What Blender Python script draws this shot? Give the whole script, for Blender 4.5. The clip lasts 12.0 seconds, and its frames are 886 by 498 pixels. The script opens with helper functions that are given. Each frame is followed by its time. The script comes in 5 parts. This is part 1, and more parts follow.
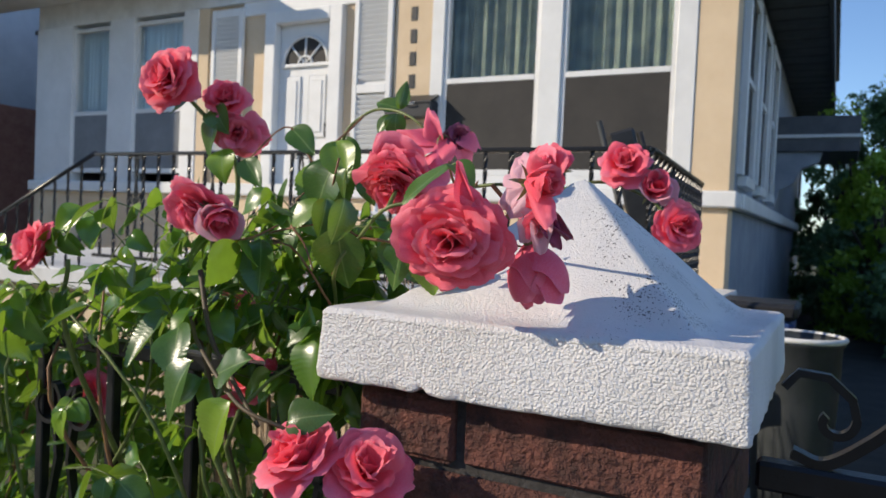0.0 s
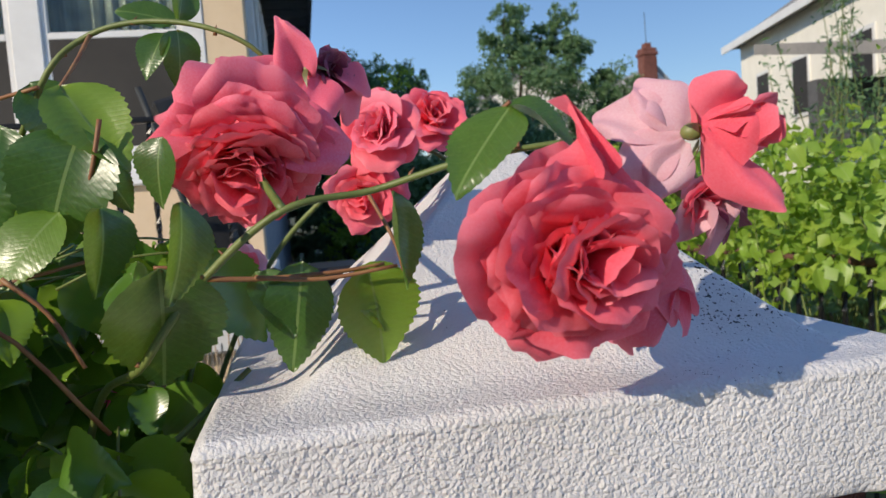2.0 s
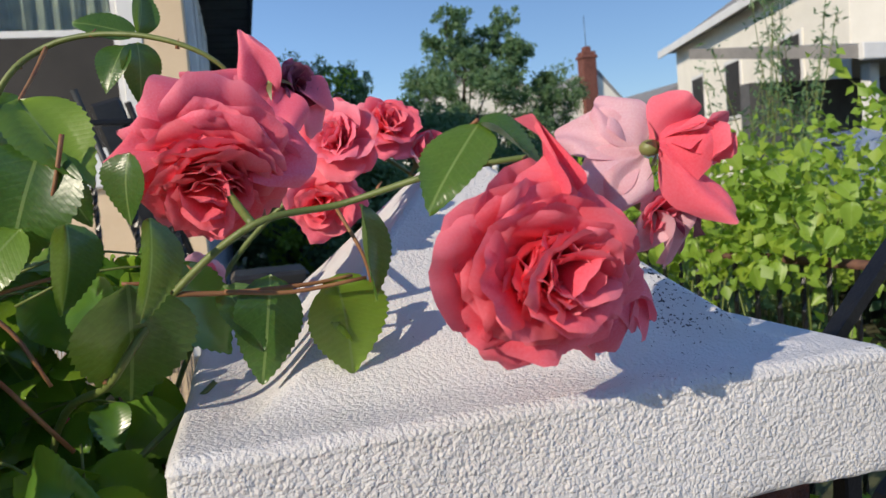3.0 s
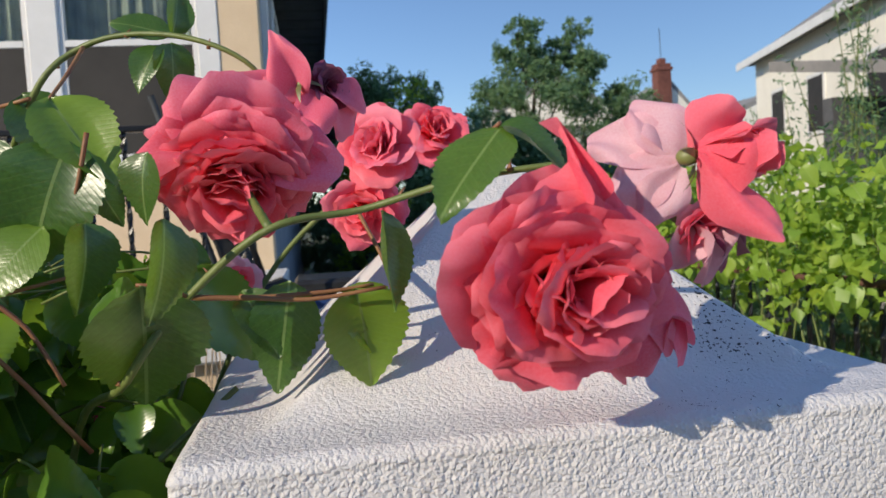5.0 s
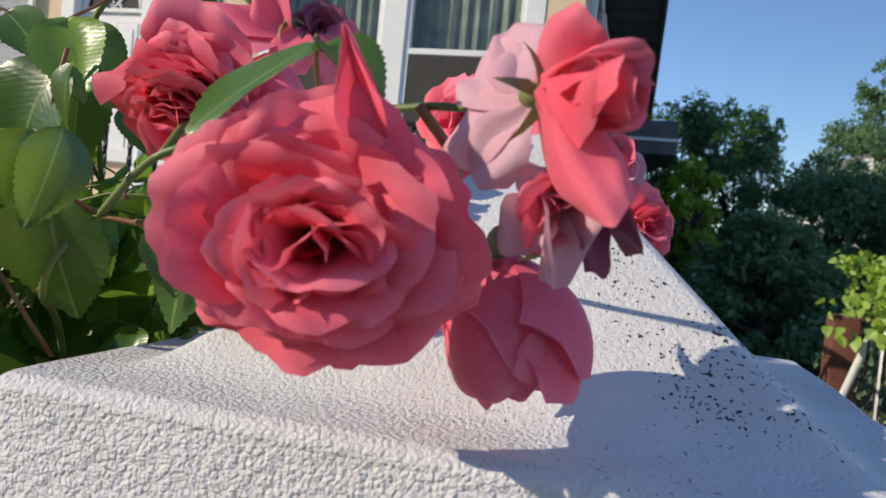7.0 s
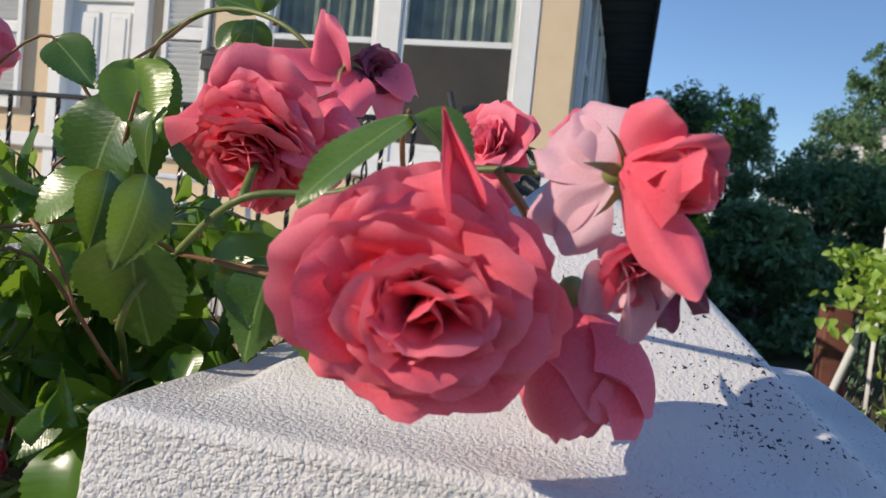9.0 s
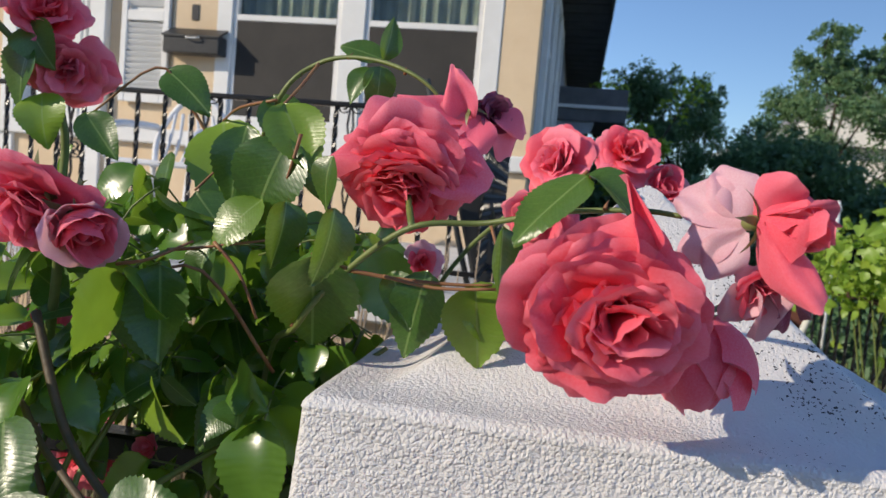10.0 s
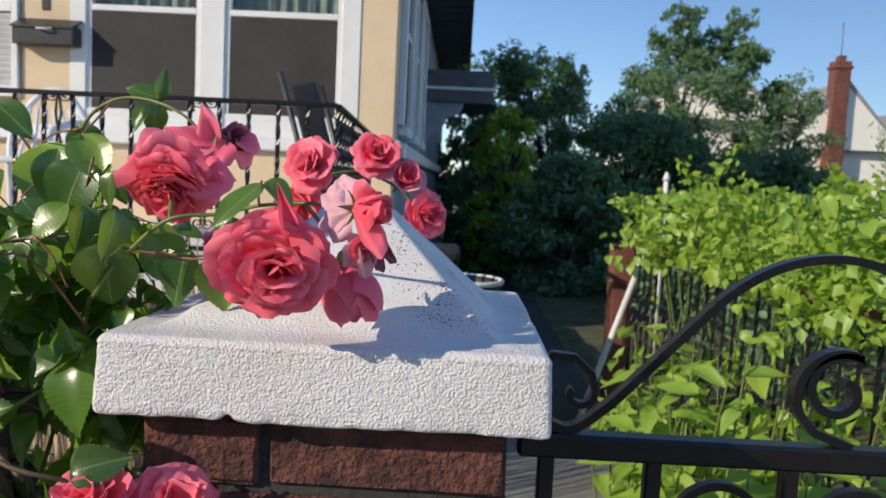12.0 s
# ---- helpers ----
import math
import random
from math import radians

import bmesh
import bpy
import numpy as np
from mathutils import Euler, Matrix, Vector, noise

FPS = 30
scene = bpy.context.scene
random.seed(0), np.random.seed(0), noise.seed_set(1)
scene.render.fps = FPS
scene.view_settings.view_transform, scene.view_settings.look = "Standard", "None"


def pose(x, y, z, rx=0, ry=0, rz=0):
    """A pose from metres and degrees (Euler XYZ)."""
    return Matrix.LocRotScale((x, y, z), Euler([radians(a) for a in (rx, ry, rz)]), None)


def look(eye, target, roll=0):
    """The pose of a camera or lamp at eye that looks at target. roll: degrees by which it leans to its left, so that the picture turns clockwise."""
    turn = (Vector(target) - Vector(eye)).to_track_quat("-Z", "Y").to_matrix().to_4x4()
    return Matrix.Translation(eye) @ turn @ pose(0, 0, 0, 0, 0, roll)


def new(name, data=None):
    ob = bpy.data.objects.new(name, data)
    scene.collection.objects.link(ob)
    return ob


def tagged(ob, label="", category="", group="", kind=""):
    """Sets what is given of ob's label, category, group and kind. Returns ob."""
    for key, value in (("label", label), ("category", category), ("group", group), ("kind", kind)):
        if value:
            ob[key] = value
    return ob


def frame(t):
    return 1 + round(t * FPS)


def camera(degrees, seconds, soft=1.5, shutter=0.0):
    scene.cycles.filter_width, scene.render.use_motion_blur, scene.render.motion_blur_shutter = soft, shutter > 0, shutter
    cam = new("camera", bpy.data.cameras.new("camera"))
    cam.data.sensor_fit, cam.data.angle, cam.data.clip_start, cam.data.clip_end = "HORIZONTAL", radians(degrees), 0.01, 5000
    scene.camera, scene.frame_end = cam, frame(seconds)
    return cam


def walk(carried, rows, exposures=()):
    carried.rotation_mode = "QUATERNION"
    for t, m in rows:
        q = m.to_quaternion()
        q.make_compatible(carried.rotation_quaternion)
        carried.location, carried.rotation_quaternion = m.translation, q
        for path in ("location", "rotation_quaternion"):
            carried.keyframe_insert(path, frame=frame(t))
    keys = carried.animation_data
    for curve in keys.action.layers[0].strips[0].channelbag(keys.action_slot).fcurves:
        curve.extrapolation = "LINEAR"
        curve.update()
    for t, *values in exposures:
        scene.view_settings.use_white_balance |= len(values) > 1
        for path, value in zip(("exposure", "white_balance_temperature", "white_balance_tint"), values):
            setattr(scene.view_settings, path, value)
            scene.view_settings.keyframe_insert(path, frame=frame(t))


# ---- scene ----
cam = camera(61.6, 12.0)
cam.data.dof.use_dof = True
cam.data.dof.focus_distance = 0.5
cam.data.dof.aperture_fstop = 18.0
PATH = [
    (0, (0.26, -0.831, 1.195), (-0.672, 0.937, 1.139), 2.6),
    (0.5, (0.059, -0.733, 1.208), (-0.524, 1.178, 1.134), 1.0),
    (1, (-0.044, -0.6, 1.204), (-0.353, 1.371, 1.073), -1.0),
    (1.5, (-0.109, -0.556, 1.217), (-0.057, 1.437, 1.067), -2.8),
    (2, (-0.147, -0.56, 1.216), (0.213, 1.402, 1.07), -4.3),
    (2.5, (-0.166, -0.57, 1.223), (0.351, 1.356, 1.064), -4.8),
    (4.5, (-0.131, -0.549, 1.223), (0.266, 1.408, 1.099), -4.0),
    (5, (-0.134, -0.552, 1.22), (0.199, 1.417, 1.107), -3.3),
    (5.5, (-0.06, -0.532, 1.213), (0.028, 1.465, 1.162), 0.2),
    (6, (0.023, -0.474, 1.19), (-0.264, 1.505, 1.153), 4.4),
    (6.5, (0.062, -0.477, 1.192), (-0.425, 1.462, 1.128), 5.5),
    (8.5, (0.063, -0.477, 1.206), (-0.433, 1.459, 1.136), 5.8),
    (9, (0.033, -0.512, 1.217), (-0.433, 1.431, 1.119), 5.6),
    (9.5, (-0.026, -0.57, 1.225), (-0.424, 1.386, 1.092), 5.4),
    (10, (-0.056, -0.629, 1.237), (-0.396, 1.336, 1.089), 5.0),
    (10.5, (-0.05, -0.678, 1.24), (-0.309, 1.299, 1.08), 4.6),
    (11, (-0.013, -0.724, 1.239), (-0.159, 1.263, 1.06), 4.4),
    (11.5, (0.051, -0.782, 1.244), (-0.047, 1.206, 1.049), 3.3),
    (12, (0.12, -0.867, 1.262), (0.074, 1.124, 1.082), 2.8),
]
walk(cam, [(t, look(eye, target, roll)) for t, eye, target, roll in PATH], [(0.0, 0.08), (1.0, 0.0), (10.5, 0.0), (12.0, 0.08)])

# ---------------------------------------------------------------- light
SUN = Vector((-1.27, -0.81, 0.7)).normalized()
world = bpy.data.worlds.new("world")
scene.world = world
world.use_nodes = True
wn = world.node_tree
sky = wn.nodes.new("ShaderNodeTexSky")
sky.sky_type = "NISHITA"
sky.sun_disc = False
sky.sun_elevation = math.asin(SUN.z)
sky.sun_rotation = math.atan2(-SUN.x, SUN.y)
sky.air_density = 1.0
sky.dust_density = 0.1
sky.ozone_density = 3.0
bg = wn.nodes["Background"]
clear = wn.nodes.new("ShaderNodeMix")
clear.data_type, clear.blend_type = "RGBA", "MULTIPLY"
clear.inputs[0].default_value = 1.0
clear.inputs[7].default_value = (0.86, 0.93, 1.06, 1)
wn.links.new(sky.outputs[0], clear.inputs[6])
wn.links.new(clear.outputs[2], bg.inputs[0])
bg.inputs[1].default_value = 0.15
sun_data = bpy.data.lights.new("sun", "SUN")
sun_data.energy = 4.4
sun_data.angle = radians(0.5)
sun_data.color = (1.0, 0.87, 0.7)
sun = new("sun", sun_data)
sun.matrix_world = look(SUN * 18, (0, 0, 0))

# ---------------------------------------------------------------- tools
WM = {}
rnd = random.Random(7)


def place(ob, m=None, parent=None):
    """Puts ob at the world pose m under parent."""
    m = m or Matrix()
    WM[ob] = m
    if parent:
        ob.parent = parent
        ob.matrix_basis = WM[parent].inverted() @ m
    else:
        ob.matrix_basis = m
    return ob


def mesh_of(name, verts, faces, material, smooth=False, rim=None):
    me = bpy.data.meshes.new(name)
    me.from_pydata([tuple(v) for v in verts], [], faces)
    me.materials.append(material)
    if smooth:
        me.polygons.foreach_set("use_smooth", [True] * len(me.polygons))
    if rim:
        me.attributes.new("rim", "FLOAT", "POINT").data.foreach_set("value", rim)
    me.update()
    return me


def bm_mesh(name, bm, material, smooth=False):
    me = bpy.data.meshes.new(name)
    bm.to_mesh(me)
    bm.free()
    me.materials.append(material)
    if smooth:
        me.polygons.foreach_set("use_smooth", [True] * len(me.polygons))
    return me


def thing(name, at=(0, 0, 0), label="", category="", group="", kind=""):
    ob = place(new(name), Matrix.Translation(at))
    ob.empty_display_size = 0.05
    return tagged(ob, label, category, group, kind)


def part(name, data, parent, m=None, label=""):
    ob = place(new(name, data), m or Matrix(), parent)
    return tagged(ob, label)


def add_box(bm, lo, hi, bevel=0.0):
    c = [(a + b) / 2 for a, b in zip(lo, hi)]
    s = [abs(b - a) for a, b in zip(lo, hi)]
    r = bmesh.ops.create_cube(bm, size=1, matrix=Matrix.Translation(c) @ Matrix.Diagonal((*s, 1)))
    if bevel:
        vs = set(r["verts"])
        es = [e for e in bm.edges if e.verts[0] in vs and e.verts[1] in vs]
        bmesh.ops.bevel(bm, geom=es, offset=bevel, segments=1, affect="EDGES")
    return bm


def box(name, lo, hi, material, bevel=0.0):
    return bm_mesh(name, add_box(bmesh.new(), lo, hi, bevel), material)


def frames_along(pts):
    """Parallel frames along a polyline."""
    pts = [Vector(p) for p in pts]
    out, up = [], Vector((0.13, 0.29, 0.95))
    for i, p in enumerate(pts):
        d = (pts[min(i + 1, len(pts) - 1)] - pts[max(i - 1, 0)]).normalized()
        a = d.cross(up)
        if a.length < 1e-4:
            a = d.cross(Vector((1, 0, 0)))
        a.normalize()
        up = a.cross(d).normalized()
        out.append((p, a, up))
    return out


def tube_data(pts, radii, sides=8, flat=None):
    """Vertices and faces of a tube; flat: (half width along y, half height) for a flat bar lying in a plane across y."""
    vs, fs = [], []
    fr = frames_along(pts)
    n = len(fr)
    for i, (p, a, u) in enumerate(fr):
        r = radii if isinstance(radii, (int, float)) else radii[0] + (radii[1] - radii[0]) * i / (n - 1)
        if flat:
            d = (Vector(pts[min(i + 1, n - 1)]) - Vector(pts[max(i - 1, 0)])).normalized()
            w = Vector((0, 1, 0))
            h = d.cross(w).normalized()
            for sx, sy in ((-1, -1), (1, -1), (1, 1), (-1, 1)):
                vs.append(p + w * flat[0] * sx + h * flat[1] * sy)
        else:
            for k in range(sides):
                t = 2 * math.pi * k / sides
                vs.append(p + (a * math.cos(t) + u * math.sin(t)) * r)
    s = 4 if flat else sides
    for i in range(n - 1):
        for k in range(s):
            fs.append((i * s + k, i * s + (k + 1) % s, (i + 1) * s + (k + 1) % s, (i + 1) * s + k))
    fs.append(tuple(range(s - 1, -1, -1)))
    fs.append(tuple(range((n - 1) * s, n * s)))
    return vs, fs


def tube(name, pts, radii, material, sides=8, flat=None):
    v, f = tube_data(pts, radii, sides, flat)
    return mesh_of(name, v, f, material, smooth=not flat)


def curve_through(pts, steps=8):
    """Catmull-Rom through the points."""
    p = [Vector(q) for q in pts]
    p = [2 * p[0] - p[1]] + p + [2 * p[-1] - p[-2]]
    out = []
    for i in range(1, len(p) - 2):
        for k in range(steps):
            t = k / steps
            a, b, c, d = p[i - 1], p[i], p[i + 1], p[i + 2]
            out.append(0.5 * (2 * b + (c - a) * t + (2 * a - 5 * b + 4 * c - d) * t * t + (3 * b - a - 3 * c + d) * t ** 3))
    out.append(p[-2])
    return out


def spiral(cx, cz, r0, r1, a0, a1, y=0.0, n=28):
    """A scroll in a plane across y; angles in degrees, radius from r0 to r1."""
    out = []
    for i in range(n + 1):
        f = i / n
        a = radians(a0 + (a1 - a0) * f)
        r = r0 + (r1 - r0) * f
        out.append(Vector((cx + r * math.cos(a), y, cz + r * math.sin(a))))
    return out


def lattice(seed):
    g = np.random.RandomState(seed).rand(32, 32, 32)

    def f(p):
        q = np.floor(p).astype(int)
        t = p - q
        t = t * t * (3 - 2 * t)
        r = 0
        for dx in (0, 1):
            for dy in (0, 1):
                for dz in (0, 1):
                    w = (t[:, 0] if dx else 1 - t[:, 0]) * (t[:, 1] if dy else 1 - t[:, 1]) * (t[:, 2] if dz else 1 - t[:, 2])
                    r = r + w * g[(q[:, 0] + dx) % 32, (q[:, 1] + dy) % 32, (q[:, 2] + dz) % 32]
        return r
    return f


# ---------------------------------------------------------------- materials
class Nodes:
    def __init__(self, name):
        self.m = bpy.data.materials.new(name)
        self.m.use_nodes = True
        self.t = self.m.node_tree
        self.b = self.t.nodes["Principled BSDF"]
        self.co = self.t.nodes.new("ShaderNodeTexCoord")

    def node(self, kind, **values):
        n = self.t.nodes.new(kind)
        for k, v in values.items():
            n.inputs[k.replace("_", " ")].default_value = v
        return n

    def link(self, a, b):
        self.t.links.new(a, b)

    def noise(self, scale, detail=3.0, rough=0.6, co="Object", stretch=None):
        n = self.node("ShaderNodeTexNoise", Scale=scale, Detail=detail, Roughness=rough)
        src = self.co.outputs[co]
        if stretch:
            mp = self.t.nodes.new("ShaderNodeMapping")
            mp.inputs["Scale"].default_value = stretch
            self.link(src, mp.inputs[0])
            src = mp.outputs[0]
        self.link(src, n.inputs["Vector"])
        return n.outputs["Fac"]

    def ramp(self, fac, stops):
        r = self.t.nodes.new("ShaderNodeValToRGB")
        e = r.color_ramp.elements
        while len(e) < len(stops):
            e.new(0.5)
        for el, (p, c) in zip(e, stops):
            el.position = p
            el.color = (*c, 1) if len(c) == 3 else c
        self.link(fac, r.inputs[0])
        return r.outputs[0]

    def mix(self, fac, a, b, blend="MIX"):
        n = self.t.nodes.new("ShaderNodeMix")
        n.data_type = "RGBA"
        n.blend_type = blend
        for v, i in ((fac, 0), (a, 6), (b, 7)):
            if isinstance(v, (int, float)):
                n.inputs[i].default_value = v
            elif isinstance(v, tuple):
                n.inputs[i].default_value = (*v, 1)
            else:
                self.link(v, n.inputs[i])
        return n.outputs[2]

    def math(self, op, a, b=0.0, clamp=False):
        n = self.t.nodes.new("ShaderNodeMath")
        n.operation = op
        n.use_clamp = clamp
        for v, i in ((a, 0), (b, 1)):
            if isinstance(v, (int, float)):
                n.inputs[i].default_value = v
            else:
                self.link(v, n.inputs[i])
        return n.outputs[0]

    def bump(self, height, distance, strength=1.0):
        n = self.node("ShaderNodeBump", Strength=strength, Distance=distance)
        self.link(height, n.inputs["Height"])
        self.link(n.outputs[0], self.b.inputs["Normal"])
        return n.outputs[0]

    def random(self):
        return self.t.nodes.new("ShaderNodeObjectInfo").outputs["Random"]

    def island(self):
        return self.t.nodes.new("ShaderNodeNewGeometry").outputs["Random Per Island"]

    def color(self, c):
        if isinstance(c, tuple):
            self.b.inputs["Base Color"].default_value = (*c, 1)
        else:
            self.link(c, self.b.inputs["Base Color"])
        return self

    def set(self, **kw):
        for k, v in kw.items():
            self.b.inputs[k.replace("_", " ")].default_value = v
        return self

    def thin(self, color, share):
        """Lets light pass through a thin sheet."""
        tr = self.t.nodes.new("ShaderNodeBsdfTranslucent")
        if isinstance(color, tuple):
            tr.inputs[0].default_value = (*color, 1)
        else:
            self.link(color, tr.inputs[0])
        mx = self.t.nodes.new("ShaderNodeMixShader")
        mx.inputs[0].default_value = share
        out = self.t.nodes["Material Output"]
        self.link(self.b.outputs[0], mx.inputs[1])
        self.link(tr.outputs[0], mx.inputs[2])
        self.link(mx.outputs[0], out.inputs["Surface"])
        return self


def plain(name, dark, light, scale=6.0, rough=0.6, bump=0.0, bump_scale=60.0, metal=0.0, per_object=0.0):
    n = Nodes(name)
    f = n.noise(scale, 4.0, 0.65)
    c = n.ramp(f, [(0.3, dark), (0.7, light)])
    if per_object:
        v = n.math("MULTIPLY_ADD", n.random(), per_object)
        v.node.inputs[2].default_value = 1 - per_object / 2
        hs = n.node("ShaderNodeHueSaturation")
        n.link(v, hs.inputs["Value"])
        n.link(c, hs.inputs["Color"])
        c = hs.outputs[0]
    n.color(c).set(Roughness=rough, Metallic=metal)
    if bump:
        n.bump(n.noise(bump_scale, 4.0, 0.6), bump)
    return n.m


def stucco_material():
    n = Nodes("white_stucco")
    grime = n.noise(9.0, 4.0, 0.6)
    c = n.ramp(grime, [(0.25, (0.58, 0.57, 0.555)), (0.6, (0.7, 0.69, 0.68))])
    # black mould specks, thickest on one slope
    sep = n.t.nodes.new("ShaderNodeSeparateXYZ")
    n.link(n.co.outputs["Object"], sep.inputs[0])
    zone = n.math("MULTIPLY", n.math("MULTIPLY_ADD", sep.outputs[0], 9.0), 1.0, True)
    rise = n.math("MULTIPLY", n.math("SUBTRACT", sep.outputs[2], 1.1), 60.0, True)
    patch = n.ramp(n.noise(14.0, 2.0, 0.5), [(0.42, (0, 0, 0)), (0.62, (1, 1, 1))])
    amount = n.math("MULTIPLY", n.math("MULTIPLY", zone, rise), patch)
    sp = n.noise(420.0, 2.0, 0.5)
    thr = n.math("SUBTRACT", 0.77, n.math("MULTIPLY", amount, 0.17))
    hit = n.math("GREATER_THAN", sp, thr)
    c = n.mix(hit, c, (0.035, 0.033, 0.035))
    n.color(c).set(Roughness=0.62)
    fine = n.noise(1100.0, 2.0, 0.6)
    cell = n.node("ShaderNodeTexVoronoi", Scale=620.0)
    wob = n.node("ShaderNodeTexNoise", Scale=60.0, Detail=2.0)
    n.link(n.co.outputs["Object"], wob.inputs["Vector"])
    vm = n.t.nodes.new("ShaderNodeVectorMath")
    vm.operation = "MULTIPLY_ADD"
    n.link(wob.outputs["Color"], vm.inputs[0])
    vm.inputs[1].default_value = (0.0014, 0.0014, 0.0014)
    n.link(n.co.outputs["Object"], vm.inputs[2])
    n.link(vm.outputs[0], cell.inputs["Vector"])
    big = n.node("ShaderNodeTexVoronoi", Scale=340.0)
    n.link(vm.outputs[0], big.inputs["Vector"])
    grain = n.math("MULTIPLY", n.ramp(big.outputs["Distance"], [(0.1, (1, 1, 1)), (0.35, (0.75, 0.75, 0.75)), (0.75, (0, 0, 0))]), n.math("SUBTRACT", 1.0, n.math("MULTIPLY", rise, 0.5)))
    blob = n.math("ADD", n.math("MULTIPLY", n.math("SUBTRACT", 1.0, cell.outputs["Distance"]), n.math("SUBTRACT", 0.55, n.math("MULTIPLY", rise, 0.3))), n.math("MULTIPLY", grain, 0.7))
    some = n.ramp(n.noise(150.0, 2.0, 0.5), [(0.35, (0.55, 0.55, 0.55)), (0.65, (1, 1, 1))])
    coarse = n.math("SUBTRACT", 1.0, n.math("MULTIPLY", rise, 0.3))
    h = n.math("MULTIPLY", n.math("MULTIPLY", blob, some), coarse)
    n.bump(n.math("ADD", h, n.math("MULTIPLY", fine, 0.45)), 0.003, 0.62)
    return n.m


def petal_material(name, deep, light, pale, share=0.3):
    n = Nodes(name)
    f = n.noise(38.0, 3.0, 0.55)
    c = n.ramp(f, [(0.25, deep), (0.75, light)])
    r = n.math("POWER", n.random(), 2.2)
    c = n.mix(n.math("MULTIPLY", r, 0.35), c, pale)
    veins = n.noise(260.0, 2.0, 0.5, stretch=(0.25, 1.0, 1.0))
    rim = n.t.nodes.new("ShaderNodeAttribute")
    rim.attribute_name = "rim"
    c = n.mix(n.math("MULTIPLY", n.math("POWER", rim.outputs["Fac"], 6.0), 0.3), c, pale)
    n.color(c).set(Roughness=0.5, Specular_IOR_Level=0.35, Sheen_Weight=0.1, Sheen_Roughness=0.4)
    n.bump(veins, 0.0004, 0.5)
    return n.thin(c, share).m


def leaf_material(name, dark, light, vein, rough=0.27, share=0.4, glow=(0.34, 0.52, 0.04), per_island=False, vein_scale=1.0):
    n = Nodes(name)
    f = n.noise(30.0, 3.0, 0.6)
    c = n.ramp(f, [(0.25, dark), (0.8, light)])
    r = n.island() if per_island else n.random()
    young = n.ramp(r, [(0.4 if per_island else 0.72, (0, 0, 0)), (0.95, (1, 1, 1))])
    c = n.mix(n.math("MULTIPLY", young, 0.65), c, glow)
    if not per_island:
        sep = n.t.nodes.new("ShaderNodeSeparateXYZ")
        n.link(n.co.outputs["Object"], sep.inputs[0])
        ay = n.math("ABSOLUTE", sep.outputs[1])
        mid = n.math("LESS_THAN", ay, 0.012)
        side = n.math("SINE", n.math("MULTIPLY", n.math("SUBTRACT", sep.outputs[0], n.math("MULTIPLY", ay, 0.75)), 62.0))
        sidev = n.math("GREATER_THAN", side, 0.965)
        c = n.mix(n.math("MAXIMUM", n.math("MULTIPLY", mid, 0.6), n.math("MULTIPLY", sidev, 0.12)), c, vein)
        n.bump(n.math("SUBTRACT", n.noise(9.0, 3.0, 0.5), n.math("MULTIPLY", n.math("POWER", n.math("ABSOLUTE", side), 6.0), 0.12)), 0.001, 0.3)
    n.color(c).set(Roughness=rough, Specular_IOR_Level=0.8)
    return n.thin(n.mix(0.55, c, glow), share).m


STUCCO = stucco_material()
BRICK = plain("red_brick", (0.03, 0.014, 0.012), (0.16, 0.055, 0.038), 30.0, 0.85, 0.014, 110.0, per_object=0.5)
MORTAR = plain("dark_mortar", (0.025, 0.023, 0.022), (0.06, 0.055, 0.05), 60.0, 0.95, 0.002, 300.0)
IRON = plain("black_iron", (0.005, 0.005, 0.006), (0.011, 0.011, 0.012), 40.0, 0.3, 0.0006, 260.0)
PETAL = petal_material("coral_petal", (0.97, 0.075, 0.14), (1.0, 0.165, 0.242), (0.98, 0.39, 0.46), 0.3)
PETAL_SOFT = petal_material("mauve_petal", (0.94, 0.105, 0.195), (0.97, 0.21, 0.32), (0.95, 0.42, 0.52), 0.3)
PETAL_PALE = petal_material("pale_petal", (0.78, 0.45, 0.53), (0.86, 0.62, 0.68), (0.85, 0.3, 0.42))
PETAL_DRY = petal_material("withered_petal", (0.16, 0.02, 0.07), (0.42, 0.07, 0.2), (0.28, 0.14, 0.08), 0.15)
LEAF = leaf_material("rose_leaf", (0.032, 0.09, 0.016), (0.075, 0.18, 0.03), (0.28, 0.4, 0.13), 0.33, 0.34)
LEAF_BACK = leaf_material("rose_leaf_mass", (0.05, 0.14, 0.02), (0.14, 0.29, 0.04), (0.2, 0.3, 0.1), per_island=True)
CANE = plain("green_cane", (0.09, 0.13, 0.03), (0.18, 0.22, 0.06), 25.0, 0.5, 0.0006, 200.0)
DARK_CANE = plain("old_brown_cane", (0.05, 0.04, 0.02), (0.12, 0.08, 0.04), 40.0, 0.6, 0.0006, 200.0)
TWIG = plain("reddish_twig", (0.2, 0.07, 0.035), (0.3, 0.16, 0.06), 40.0, 0.55)
SEPAL = leaf_material("sepal", (0.08, 0.1, 0.03), (0.2, 0.2, 0.07), (0.2, 0.3, 0.1), 0.5, 0.2, (0.3, 0.33, 0.1), True)

